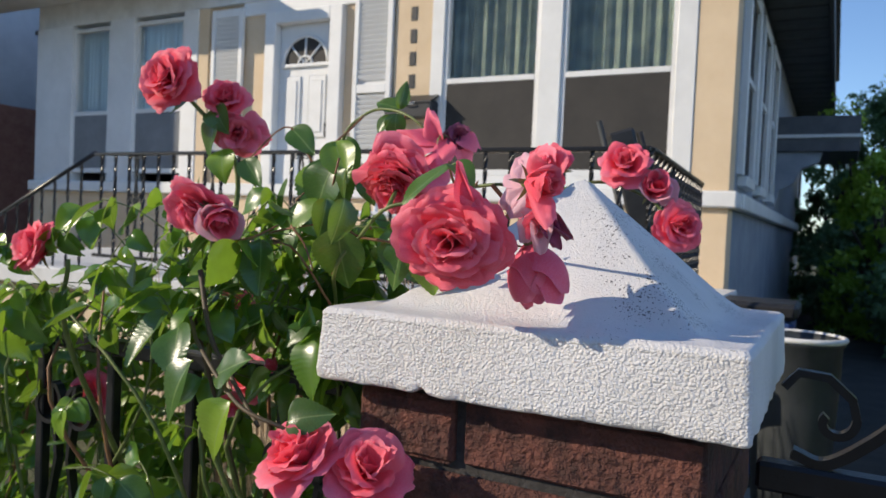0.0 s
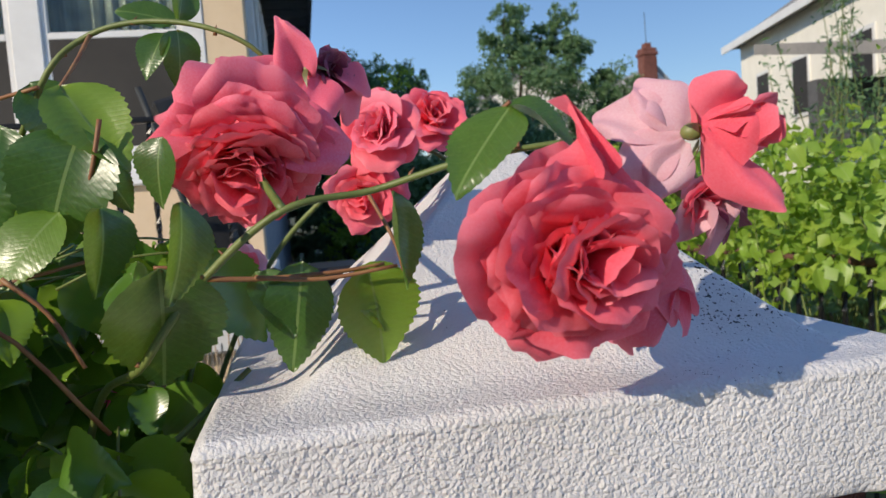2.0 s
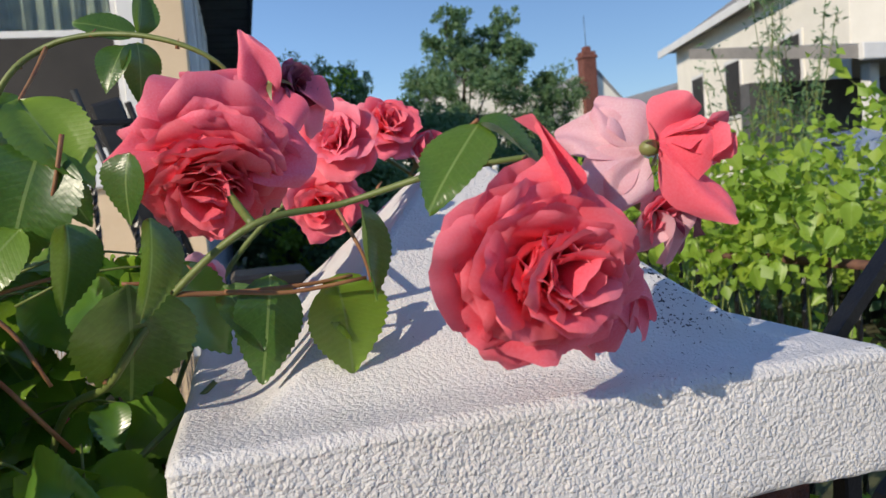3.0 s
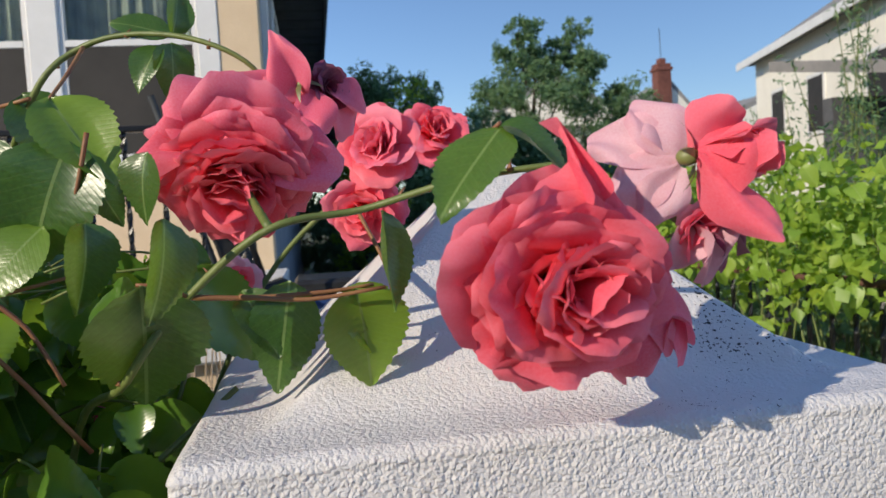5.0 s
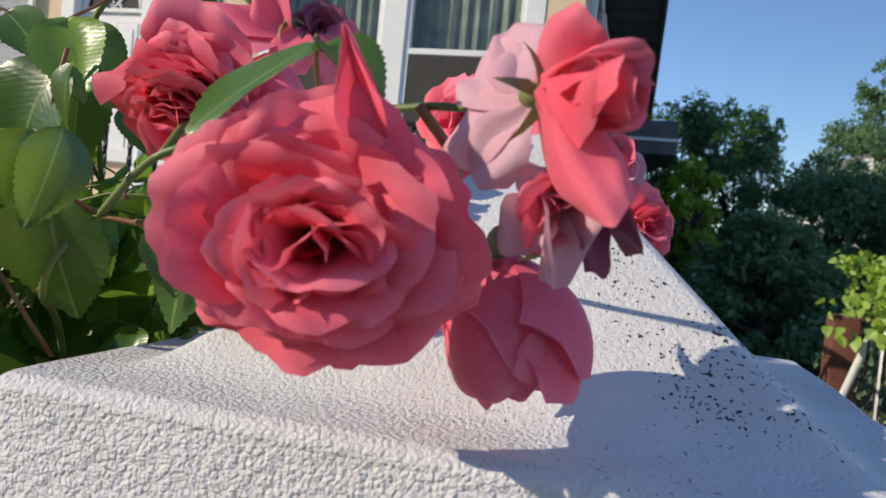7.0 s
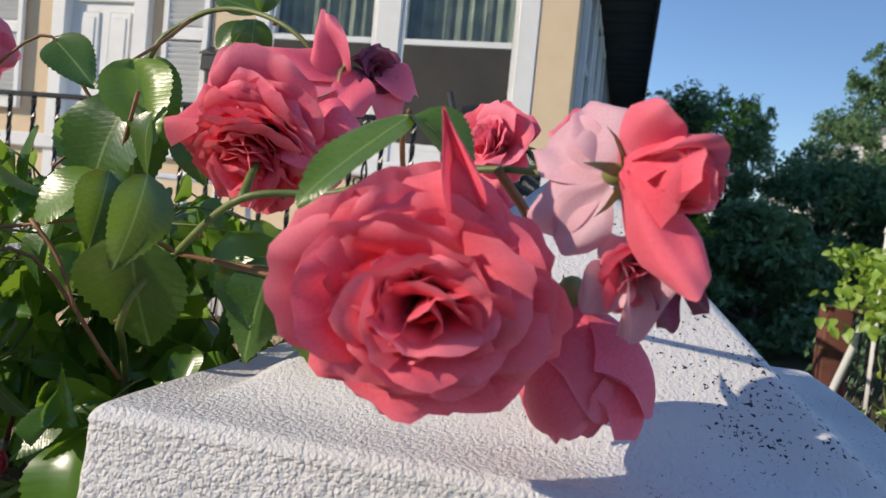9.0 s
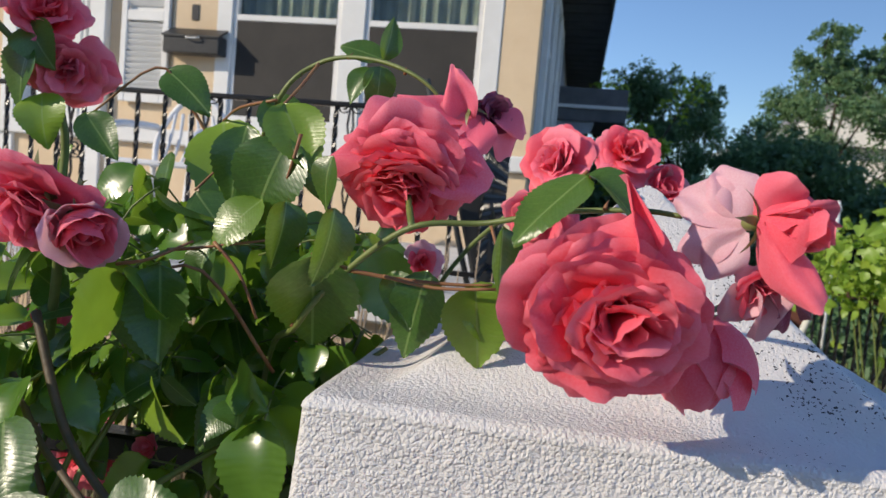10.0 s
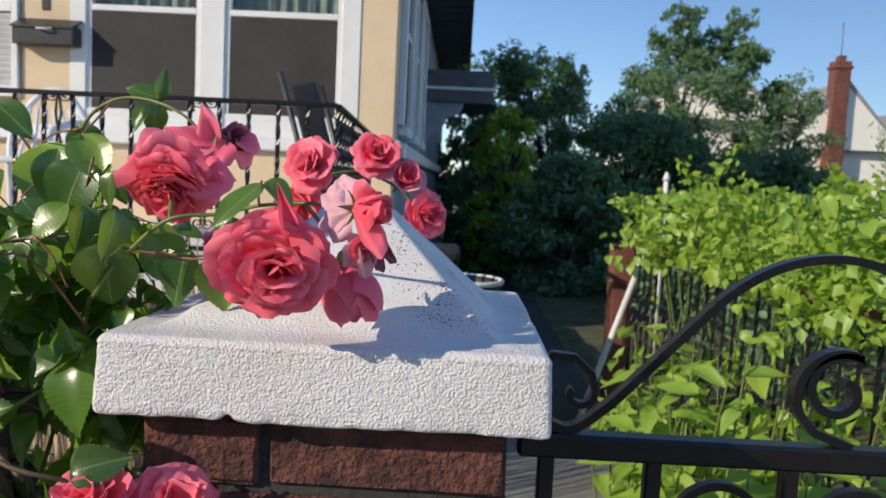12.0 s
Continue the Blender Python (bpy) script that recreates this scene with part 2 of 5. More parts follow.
# ---------------------------------------------------------------- pillar
def cap_profile():
    rows = [(0.05, 1.034), (0.15, 1.034), (0.2, 1.034)]
    for i in range(5):
        a = radians(-90 + 22.5 * i)
        rows.append((0.206 + 0.005 * math.cos(a), 1.0385 + 0.005 * math.sin(a)))
    for i in range(58):
        rows.append((0.2112 - 0.003 * i / 57, 1.044 + 0.056 * i / 57))
    for i in range(6):
        a = radians(15 * i + 8)
        rows.append((0.2 + 0.009 * math.cos(a), 1.1 + 0.009 * math.sin(a)))
    # ledge and slope in one soft hollow
    for i in range(1, 104):
        r = 0.198 * (1 - i / 103) ** 1.0
        z = 1.1085 + 0.945 * 0.007 * math.log1p(math.exp((0.162 - r) / 0.007))
        rows.append((max(r, 0.0015), z - 0.004 * math.exp(-(r / 0.006) ** 2)))
    return rows


def build_pillar():
    pillar = thing("brick_pillar", (0, 0, 0), "square dark red brick gate pillar under a white stucco cap", "pillar")
    core = box("mortar_core", (-0.168, -0.168, 0.0), (0.168, 0.168, 1.036), MORTAR)
    part("mortar_core", core, pillar)
    # cap: a slab with a low pyramid, rough-cast
    rows = cap_profile()
    us = []
    for side, n in ((0, 400), (1, 170), (2, 90), (3, 170)):
        us += [(side, i / n) for i in range(n)]
    per = []
    for side, f in us:
        s = -1 + 2 * f
        per.append(((s, -1), (1, s), (-s, 1), (-1, -s))[side])
    per = np.array(per)
    allv = []
    for r, z in rows:
        rc = 0.006
        x = np.clip(np.abs(per) * r - (r - rc), 0, None) if r > 2 * rc else None
        p = per * r
        if x is not None:
            both = (x[:, 0] > 0) & (x[:, 1] > 0)
            l = np.hypot(x[:, 0], x[:, 1])
            k = np.where(both & (l > 0), np.minimum(1, np.maximum(x[:, 0], x[:, 1]) / np.maximum(l, 1e-9)), 1)
            p = np.sign(p) * np.where(both[:, None], (r - rc) + x * k[:, None], np.abs(p))
        allv.append(np.column_stack([p, np.full(len(p), z)]))
    V = np.array(allv)
    nu = len(us)
    du = np.roll(V, -1, 1) - np.roll(V, 1, 1)
    dv = np.gradient(V, axis=0)
    N = np.cross(du, dv)
    N /= np.maximum(np.linalg.norm(N, axis=2, keepdims=True), 1e-9)
    P = V.reshape(-1, 3)
    f2, f3 = lattice(5), lattice(9)
    steep = np.clip((1.112 - P[:, 2]) / 0.02, 0.3, 1.0)
    h = steep * (0.0007 * (f2(P * 150 + 7) - 0.5)) + 0.0025 * (f3(P * 22 + 3) - 0.5)
    low = np.exp(-((P[:, 2] - 1.037) / 0.004) ** 2)
    h = h + low * 0.006 * (f2(P * 70 + 9) - 0.55)
    notch = np.exp(-(((P[:, 0] + 0.085) / 0.006) ** 2 + ((P[:, 2] - 1.034) / 0.006) ** 2)) * (P[:, 1] < -0.19)
    P = P + N.reshape(-1, 3) * h[:, None]
    P[:, 2] += notch * 0.006
    faces = []
    for j in range(len(rows) - 1):
        a, b = j * nu, (j + 1) * nu
        faces += [(a + i, a + (i + 1) % nu, b + (i + 1) % nu, b + i) for i in range(nu)]
    faces.append(tuple(range((len(rows) - 1) * nu, len(rows) * nu)))
    cap = mesh_of("cap", P, faces, STUCCO, True)
    part("cap", cap, pillar, None, "white rough-cast pyramid cap with black mould specks")
    return pillar


def brick_mesh(lx, ly, lz, seed):
    bm = bmesh.new()
    add_box(bm, (-lx / 2, -ly / 2, -lz / 2), (lx / 2, ly / 2, lz / 2), 0.004)
    f = random.Random(seed)
    for v in bm.verts:
        v.co += Vector((f.uniform(-1, 1), f.uniform(-1, 1), f.uniform(-1, 1))) * 0.0016
    return bm_mesh("brick", bm, BRICK)


def pillar_bricks(pillar):
    full = [brick_mesh(0.228, 0.11, 0.064, i) for i in range(4)]
    half = [brick_mesh(0.112, 0.11, 0.064, 9 + i) for i in range(3)]
    k = 0
    for course in range(14):
        z = 0.993 - course * 0.074
        for side in range(4):
            turn = Matrix.Rotation(side * math.pi / 2, 4, "Z")
            flip = (course + side) % 2
            items = [(full, 0.06), (half, -0.12)] if not flip else [(full, -0.06), (half, 0.12)]
            for meshes, x in items:
                k += 1
                part("brick", meshes[k % len(meshes)], pillar, turn @ pose(x, -0.119 - rnd.uniform(0, 0.004), z, 0, 0, rnd.uniform(-0.6, 0.6)))


PILLAR = build_pillar()

# ---------------------------------------------------------------- roses
def petal_mesh(name, L, half, a_base, a_tip, cup, roll, seed, material, nu=9, nv=9, tip=0.0, r0=0.03, power=1.4, square=False):
    """A petal with its foot at the flower's axis, opening along +x; angles from the axis in degrees."""
    f = random.Random(seed)
    ph = [f.uniform(0, 6.28) for _ in range(6)]
    peak = f.uniform(-0.6, 0.6)
    lop = f.uniform(-0.5, 0.5)
    r, h, prof = r0 * L, 0.0, []
    steps = 40
    for k in range(steps + 1):
        v = k / steps
        prof.append((r, h))
        a = radians(a_base + (a_tip - a_base) * v ** power)
        r += math.sin(a) * L / steps
        h += math.cos(a) * L / steps
    vs, fs = [], []
    for j in range(nv + 1):
        v = j / nv
        vv = 0.02 + 0.98 * v
        for i in range(nu + 1):
            u = -1 + 2 * i / nu
            # rounded outline with a slight point
            edge = 1 - 0.2 * abs(u) ** 2.6 - 0.06 * math.sin(2.3 * u + ph[0]) * v - 0.02 * math.sin(6 * u + ph[4]) * v + 0.09 * v * max(0, 1 - abs(u - peak) / 0.42) - 0.04 if square else 1 - (0.24 * abs(u) ** 2.6) - 0.05 * math.sin(3 * u + ph[0]) * v + tip * (0.12 * (1 - abs(u)))
            q = min(1.0, vv * edge) * steps
            k = min(int(q), steps - 1)
            pr = prof[k][0] + (prof[k + 1][0] - prof[k][0]) * (q - k)
            pz = prof[k][1] + (prof[k + 1][1] - prof[k][1]) * (q - k)
            w = half * (0.16 + 0.84 * math.sin(min(1.0, vv * 1.18) * math.pi / 2) ** 0.9) * (1 - (0.12 if square else 0.22) * max(0, vv - 0.72) / 0.28)
            y = w * u
            bend = cup * y * y / max(half, 1e-6)
            a = radians(a_base + (a_tip - a_base) * vv ** power)
            ca, sa = math.cos(a), math.sin(a)
            # cup towards the axis, edges rolled back
            back = roll * half * (max(0, abs(u) - 0.35) ** 2 * 1.6 * vv + (max(0, vv - 0.7) / 0.3) ** 2 * (0.0 if square else 0.5) * (0.65 + 0.35 * math.sin(2.2 * u + ph[1])))
            ruf = 0.035 * half * vv * (math.sin(4.2 * u + ph[2]) + 0.6 * math.sin(7.5 * u + 3 * vv + ph[3]))
            if square:
                # one side folded back further than the other, a crinkled rim
                ruf += half * vv ** 3 * (lop * 0.3 * u + 0.05 * math.sin(11 * u + ph[5]) + 0.22 * max(0, abs(u - peak) - 0.45))
            n = -bend + back + ruf
            vs.append((pr + ca * n, y * (1 - 0.1 * cup * abs(u)), pz - sa * n))
    for j in range(nv):
        for i in range(nu):
            a = j * (nu + 1) + i
            fs.append((a, a + 1, a + nu + 2, a + nu + 1))
    rim = [max(j / nv, 0.9 * abs(-1 + 2 * i / nu) * (j / nv) ** 0.5) for j in range(nv + 1) for i in range(nu + 1)]
    return mesh_of(name, vs, fs, material, True, rim)


PETALS = {}


def petal_kind(kind, layer, variant, material):
    """Petals of a flower one unit in radius, shared between flowers. layer 0 is the heart, 1 the outermost ring."""
    key = (kind, round(layer, 2), variant, material.name)
    if key not in PETALS:
        s = hash_of(key)
        f = layer
        if kind == "open":
            L = 0.5 + 0.55 * f
            half = 0.24 + 0.34 * f
            ab = 12 + 62 * f
            at = -8 + 98 * f + 18 * max(0, f - 0.7)
            cup = 1.1 - 0.95 * f
            roll = 0.25 + 0.75 * f
        elif kind == "ruffle":
            L = 0.62 + 0.42 * f
            half = 0.33 + 0.31 * f
            ab = 6 + 68 * f ** 1.35
            at = ab + (30, 95, 60, 78, 45, 112)[variant] * (0.45 + 0.55 * f)
            if f < 0.3:
                half, ab = 0.4, 4 + 50 * f
                at = ab - 14
            cup = min(1.25, half / (2.5 * max(0.17, L * math.sin(radians(ab)))))
            roll = 0.25
        elif kind == "bulb":
            L = 1.2 + 0.2 * f
            half = 0.5 + 0.12 * f
            ab = 52 + 14 * f
            at = -48 + 16 * f
            cup = 0.8
            roll = 0.12 * f
        elif kind == "bud":
            L = 1.15 + 0.15 * f
            half = 0.34 + 0.3 * f
            ab = 8 + 26 * f
            at = -16 + 38 * f
            cup = 1.25 - 0.3 * f
            roll = 0.1 + 0.9 * f * f
        else:
            L = 0.85 + 0.25 * f
            half = 0.4 + 0.22 * f
            ab = 20 + 45 * f
            at = -25 + 40 * f
            cup = 0.95 - 0.35 * f
            roll = 0.35 * f
        PETALS[key] = petal_mesh("petal", L, half, ab, at, cup, roll, s, material, 10, 16 if kind == "ruffle" else 11, 0.6 + 0.4 * math.sin(s), power=4.5 if kind == "ruffle" else 1.4, square=kind == "ruffle")
    return PETALS[key]


def hash_of(key):
    return sum(ord(c) * (i + 3) for i, c in enumerate(str(key))) % 9973


def hip_mesh():
    """Green hip with five sepals below a flower one unit in radius, axis along z."""
    bm = bmesh.new()
    bmesh.ops.create_uvsphere(bm, u_segments=10, v_segments=7, radius=0.16, matrix=Matrix.Translation((0, 0, -0.16)) @ Matrix.Diagonal((1, 1, 1.25, 1)))
    for k in range(5):
        t = Matrix.Rotation(k * 2 * math.pi / 5, 4, "Z")
        pts = [(0.08, 0.07, -0.04), (0.08, -0.07, -0.04), (0.3, 0.09, -0.06), (0.3, -0.09, -0.06), (0.5, 0.05, -0.16), (0.5, -0.05, -0.16), (0.66, 0.0, -0.3)]
        v = [bm.verts.new(t @ Vector(p)) for p in pts]
        for q in ((0, 1, 3, 2), (2, 3, 5, 4)):
            bm.faces.new([v[i] for i in q])
        bm.faces.new([v[4], v[5], v[6]])
    return bm_mesh("bloom", bm, SEPAL, True)


HIP = hip_mesh()


def axis_pose(at, axis, radius, spin=0.0, squash=1.0):
    q = Vector(axis).normalized().to_track_quat("Z", "Y").to_matrix().to_4x4()
    return Matrix.Translation(at) @ q @ Matrix.Rotation(spin, 4, "Z") @ Matrix.Diagonal((radius, radius * squash, radius, 1))


def bloom(parent, at, axis, radius, kind="open", petals=42, material=None, outer=None, spin=0.0, seed=1, squash=1.0, label="", low=0.0, high=1.0):
    material = material or PETAL
    outer = outer or material
    f = random.Random(seed)
    m = axis_pose(at, axis, radius, spin, squash)
    b = part("bloom", HIP, parent, m, label)
    for i in range(petals):
        g = low + (high - low) * (i + 0.5) / petals
        layer = round(g * 9) / 9
        mat = outer if g > 0.72 else material
        me = petal_kind(kind, layer, f.randrange(6) if kind == "ruffle" else i % 4, mat)
        turn = i * 2.39996 + f.uniform(-0.25, 0.25)
        tilt = f.uniform(-17, 17) * (1 - 0.6 * g) if kind == "ruffle" else f.uniform(-7, 7)
        s = f.uniform(0.8, 1.12) if g < 0.7 else f.uniform(0.9, 1.06)
        drop = -0.14 * g + (0.10 * (1 - g))
        loc = Matrix.Rotation(turn, 4, "Z") @ pose(0, 0, drop, f.uniform(-11, 11), tilt, f.uniform(-20, 20)) @ Matrix.Diagonal((s, s * f.uniform(0.92, 1.1), s, 1))
        part("petal", me, b, m @ loc)
    return b


def leaf_mesh(seed, wide=0.36, teeth=9, fold=0.22, droop=0.25):
    """A serrated leaflet one unit long along +x, folded at the midrib."""
    f = random.Random(seed)
    n = teeth * 2
    vs, fs = [], []
    tw = f.uniform(-0.25, 0.25)
    for i in range(n + 1):
        x = i / n
        w = wide * (math.sin(math.pi * x ** 0.82) ** 0.8) * (1 - 0.25 * x) * 1.12
        if 0 < i < n:
            w *= 1.0 + (0.03 if i % 2 else -0.03)
        xs = x + (0.012 if i % 2 else -0.008) * (0 < i < n)
        z = -droop * x * x + 0.05 * math.sin(3 * x + seed)
        vs.append((x, 0, z))
        for s in (-1, 1):
            half = w * 0.52
            vs.append((xs, s * half, z + fold * half + tw * half * s * x + 0.015 * math.sin(9 * x + s)))
            vs.append((xs, s * w, z + fold * w * 0.8 + tw * w * s * x + 0.03 * math.sin(6 * x + s + seed)))
    for i in range(n):
        a, b = i * 5, (i + 1) * 5
        fs += [(a, b, b + 1, a + 1), (a + 1, b + 1, b + 2, a + 2), (a, a + 3, b + 3, b), (a + 3, a + 4, b + 4, b + 3)]
    return vs, fs


LEAF_SHAPES = [leaf_mesh(s, 0.32 + 0.035 * (s % 3), 15, 0.14 + 0.16 * (s % 4), 0.1 + 0.17 * (s % 3)) for s in range(8)]
LEAF_MESHES = [mesh_of("leaf", v, f, LEAF, True) for v, f in LEAF_SHAPES]
BUSH = thing("rose_bush", (-0.55, 0.12, 0), "rose bush with coral pink blooms and glossy green leaves", "rose bush")


def leaf_pose(base, tip, face):
    b, t = Vector(base), Vector(tip)
    x = (t - b)
    L = x.length
    x.normalize()
    y = Vector(face).normalized().cross(x)
    if y.length < 1e-3:
        y = Vector((0, 1, 0)).cross(x)
    y.normalize()
    z = x.cross(y)
    m = Matrix((x, y, z)).transposed().to_4x4()
    return Matrix.Translation(b) @ m @ Matrix.Diagonal((L, L, L, 1))


LEAVES_MADE = []


def leaf(base, tip, face=(0.1, -0.75, 0.65), wide=1.0, shape=None):
    k = len(LEAVES_MADE)
    me = LEAF_MESHES[(k * 3 if shape is None else shape) % len(LEAF_MESHES)]
    m = leaf_pose(base, tip, face) @ Matrix.Diagonal((1, wide, 1, 1))
    LEAVES_MADE.append(part("leaf", me, BUSH, m))


def cane(pts, r0, r1, material=None, steps=8, label=""):
    return part("cane", tube("cane", curve_through(pts, steps), (r0, r1), material or CANE, 8), BUSH, None, label)


def sheet_mesh(seed, material, cup=0.5, bow=0.25, fold=0.0, point=0.0):
    """A loose petal one unit long along +x, its inner face up."""
    f = random.Random(seed)
    ph = [f.uniform(0, 6.28) for _ in range(4)]
    nu, nv = 10, 12
    vs, fs = [], []
    for j in range(nv + 1):
        v = j / nv
        for i in range(nu + 1):
            u = -1 + 2 * i / nu
            w = 0.1 + 0.42 * math.sin(math.pi / 2 * min(1, v * 1.45)) ** 1.2
            w *= 1 - 0.25 * max(0, v - 0.75) / 0.25
            w *= 1 - point * v ** 2
            x = v * (1 - 0.16 * abs(u) ** 2.4 - 0.03 * math.sin(4 * u + ph[0]))
            y = w * u
            z = cup * y * y * 1.6 - bow * v * v + fold * abs(y)
            z -= 0.22 * (max(0, abs(u) - 0.45) ** 2) * 4 * v * (0.6 + 0.4 * math.sin(ph[1] + 2 * u))
            z -= 0.16 * (max(0, v - 0.7) / 0.3) ** 2 * (0.5 + 0.5 * math.sin(ph[2] + 1.5 * u))
            z += 0.045 * v * math.sin(4.5 * u + ph[3]) + 0.03 * math.sin(6 * v + 3 * u + ph[0])
            vs.append((x, y, z))
    for j in range(nv):
        for i in range(nu):
            a = j * (nu + 1) + i
            fs.append((a, a + 1, a + nu + 2, a + nu + 1))
    rim = [max(j / nv, 0.9 * abs(-1 + 2 * i / nu)) for j in range(nv + 1) for i in range(nu + 1)]
    return mesh_of("petal", vs, fs, material, True, rim)


SHEETS = {}


def loose(parent, base, tip, face, wide, material, seed=1, cup=0.5, bow=0.25, fold=0.0, point=0.3):
    """One petal from its foot to its tip, wide metres across, turned to face."""
    key = (material.name, seed, cup, bow, fold, point)
    if key not in SHEETS:
        SHEETS[key] = sheet_mesh(seed, material, cup, bow, fold, point)
    m = leaf_pose(base, tip, face)
    L = (Vector(tip) - Vector(base)).length
    return part("petal", SHEETS[key], parent, m @ Matrix.Diagonal((1, wide / (1.0 * L), 1, 1)))


def loose_bloom(at, axis, radius, label):
    return part("bloom", HIP, BUSH, axis_pose(at, axis, radius), label)

# small buds and fallen blooms within the bush
for at, axis, r in (((-0.3, 0.02, 1.09), (0.2, -0.6, -0.6), 0.017), ((-0.34, -0.03, 1.045), (-0.3, -0.8, 0.2), 0.02), ((-0.27, 0.03, 1.03), (0.4, -0.8, 0.1), 0.016), ((-0.42, -0.1, 0.955), (0.1, -0.9, 0.2), 0.024), ((-0.39, -0.06, 1.0), (-0.2, -0.8, 0.4), 0.017)):
    bloom(BUSH, at, axis, r, "cup", 10, PETAL, PETAL_SOFT, 0.4, 60)
# main blooms over the cap
A = bloom(BUSH, (-0.036, -0.246, 1.187), (0.3, -0.93, -0.1), 0.0545, "ruffle", 76, PETAL, PETAL, 0.0, 3, 0.83, "large fully open coral pink rose", 0.2, 1.0)
loose(A, (-0.022, -0.243, 1.212), (-0.029, -0.262, 1.253), (0.2, -0.9, 0.2), 0.019, PETAL, 3, 1.4, 0.1, 0.5, 0.85)
B = bloom(BUSH, (-0.176, -0.106, 1.254), (-0.1, -0.62, -0.7), 0.054, "ruffle", 66, PETAL, PETAL_SOFT, 1.1, 5, 0.9, "open coral pink rose", 0.2, 1.0)
loose(B, (-0.182, -0.108, 1.262), (-0.2, -0.128, 1.296), (-0.1, -0.8, 0.6), 0.05, PETAL_SOFT, 6, 0.3, 0.2)
loose(B, (-0.185, -0.108, 1.26), (-0.224, -0.138, 1.266), (-0.2, -0.7, 0.6), 0.035, PETAL, 7, 0.6, 0.3)
loose(B, (-0.17, -0.108, 1.26), (-0.12, -0.128, 1.258), (0.3, -0.8, 0.4), 0.06, PETAL_SOFT, 8, 0.4, 0.3)
B2 = loose_bloom((-0.138, -0.094, 1.3), (-0.4, -0.5, 0.7), 0.022, "fading pink rose with raised petals")
loose(B2, (-0.136, -0.092, 1.29), (-0.153, -0.108, 1.325), (-0.3, -0.9, 0.2), 0.034, PETAL_SOFT, 9, 0.6, 0.1, 0.2, 0.7)
loose(B2, (-0.136, -0.092, 1.29), (-0.184, -0.112, 1.308), (-0.2, -0.8, 0.5), 0.034, PETAL_SOFT, 10, 0.4, 0.15, 0.0, 0.6)
loose(B2, (-0.136, -0.092, 1.292), (-0.17, -0.114, 1.288), (0.0, -0.9, 0.3), 0.036, PETAL_SOFT, 11, 0.4, 0.15)
loose(B2, (-0.13, -0.092, 1.295), (-0.128, -0.11, 1.27), (0.2, -0.9, 0.3), 0.03, PETAL_SOFT, 12, 0.4, 0.15)
W = bloom(BUSH, (-0.124, -0.08, 1.297), (0.5, -0.75, 0.1), 0.019, "ruffle", 18, PETAL_DRY, PETAL_DRY, 0.2, 9, 1.0, "withered dark purple rose", 0.2, 0.9)
loose(W, (-0.12, -0.082, 1.3), (-0.1, -0.092, 1.292), (0.4, -0.8, 0.3), 0.026, PETAL_SOFT, 2, 0.9, 0.5)
loose(W, (-0.12, -0.082, 1.295), (-0.106, -0.092, 1.275), (0.4, -0.8, 0.3), 0.026, PETAL_SOFT, 4, 0.9, 0.5)
C = bloom(BUSH, (0.016, -0.196, 1.18), (0.14, 0.06, -0.98), 0.045, "bulb", 22, PETAL_SOFT, PETAL_SOFT, 0.2, 10, 1.0, "drooping mauve pink rose resting on the cap")
D = loose_bloom((0.03, -0.238, 1.238), (-0.7, 0.3, 0.4), 0.013, "fading pale pink rose")
loose(D, (0.03, -0.242, 1.236), (0.012, -0.236, 1.264), (-0.2, -0.9, 0.3), 0.03, PETAL_PALE, 31, 0.4, 0.2)
loose(D, (0.028, -0.242, 1.236), (-0.008, -0.222, 1.253), (-0.2, -0.9, 0.3), 0.03, PETAL_PALE, 32, 0.5, 0.2)
loose(D, (0.026, -0.242, 1.234), (-0.004, -0.238, 1.22), (-0.2, -0.9, 0.3), 0.03, PETAL_PALE, 33, 0.5, 0.2)
loose(D, (0.028, -0.238, 1.236), (0.022, -0.231, 1.26), (0.3, -0.9, 0.3), 0.03, PETAL_PALE, 34, 0.5, 0.2)
loose(D, (0.026, -0.246, 1.232), (0.01, -0.246, 1.208), (-0.1, -0.95, 0.2), 0.026, PETAL_PALE, 35, 0.5, 0.2)
E = bloom(BUSH, (0.032, -0.25, 1.236), (0.84, -0.42, 0.04), 0.026, "bud", 20, PETAL, PETAL, 0.5, 14, 1.0, "half-open coral rose bud with a spiral heart", 0.0, 0.62)
loose(E, (0.03, -0.249, 1.238), (0.045, -0.258, 1.259), (0.1, -0.95, 0.1), 0.024, PETAL, 41, -0.8, -0.35, 0.0, 0.1)
loose(E, (0.03, -0.254, 1.238), (0.052, -0.268, 1.238), (0.0, -0.95, 0.25), 0.034, PETAL, 42, -0.7, -0.15, 0.0, 0.0)
loose(E, (0.031, -0.255, 1.236), (0.059, -0.26, 1.198), (-0.1, -0.95, 0.2), 0.023, PETAL, 43, -0.6, -0.35, 0.0, 0.2)
FF = bloom(BUSH, (0.036, -0.232, 1.205), (0.15, -0.75, -0.5), 0.021, "ruffle", 14, PETAL_SOFT, PETAL_PALE, 0.3, 17, 1.0, "withered pale and purple rose", 0.25, 0.85)
loose(FF, (0.034, -0.236, 1.21), (0.046, -0.246, 1.182), (0.5, -0.9, 0.3), 0.021, PETAL_PALE, 51, 1.6, 0.3)
loose(FF, (0.038, -0.236, 1.208), (0.058, -0.24, 1.188), (0.4, -0.9, 0.3), 0.018, PETAL_DRY, 53, 1.5, 0.4)
loose(FF, (0.034, -0.236, 1.205), (0.024, -0.244, 1.188), (0.2, -0.9, 0.3), 0.022, PETAL_PALE, 54, 1.5, 0.3)
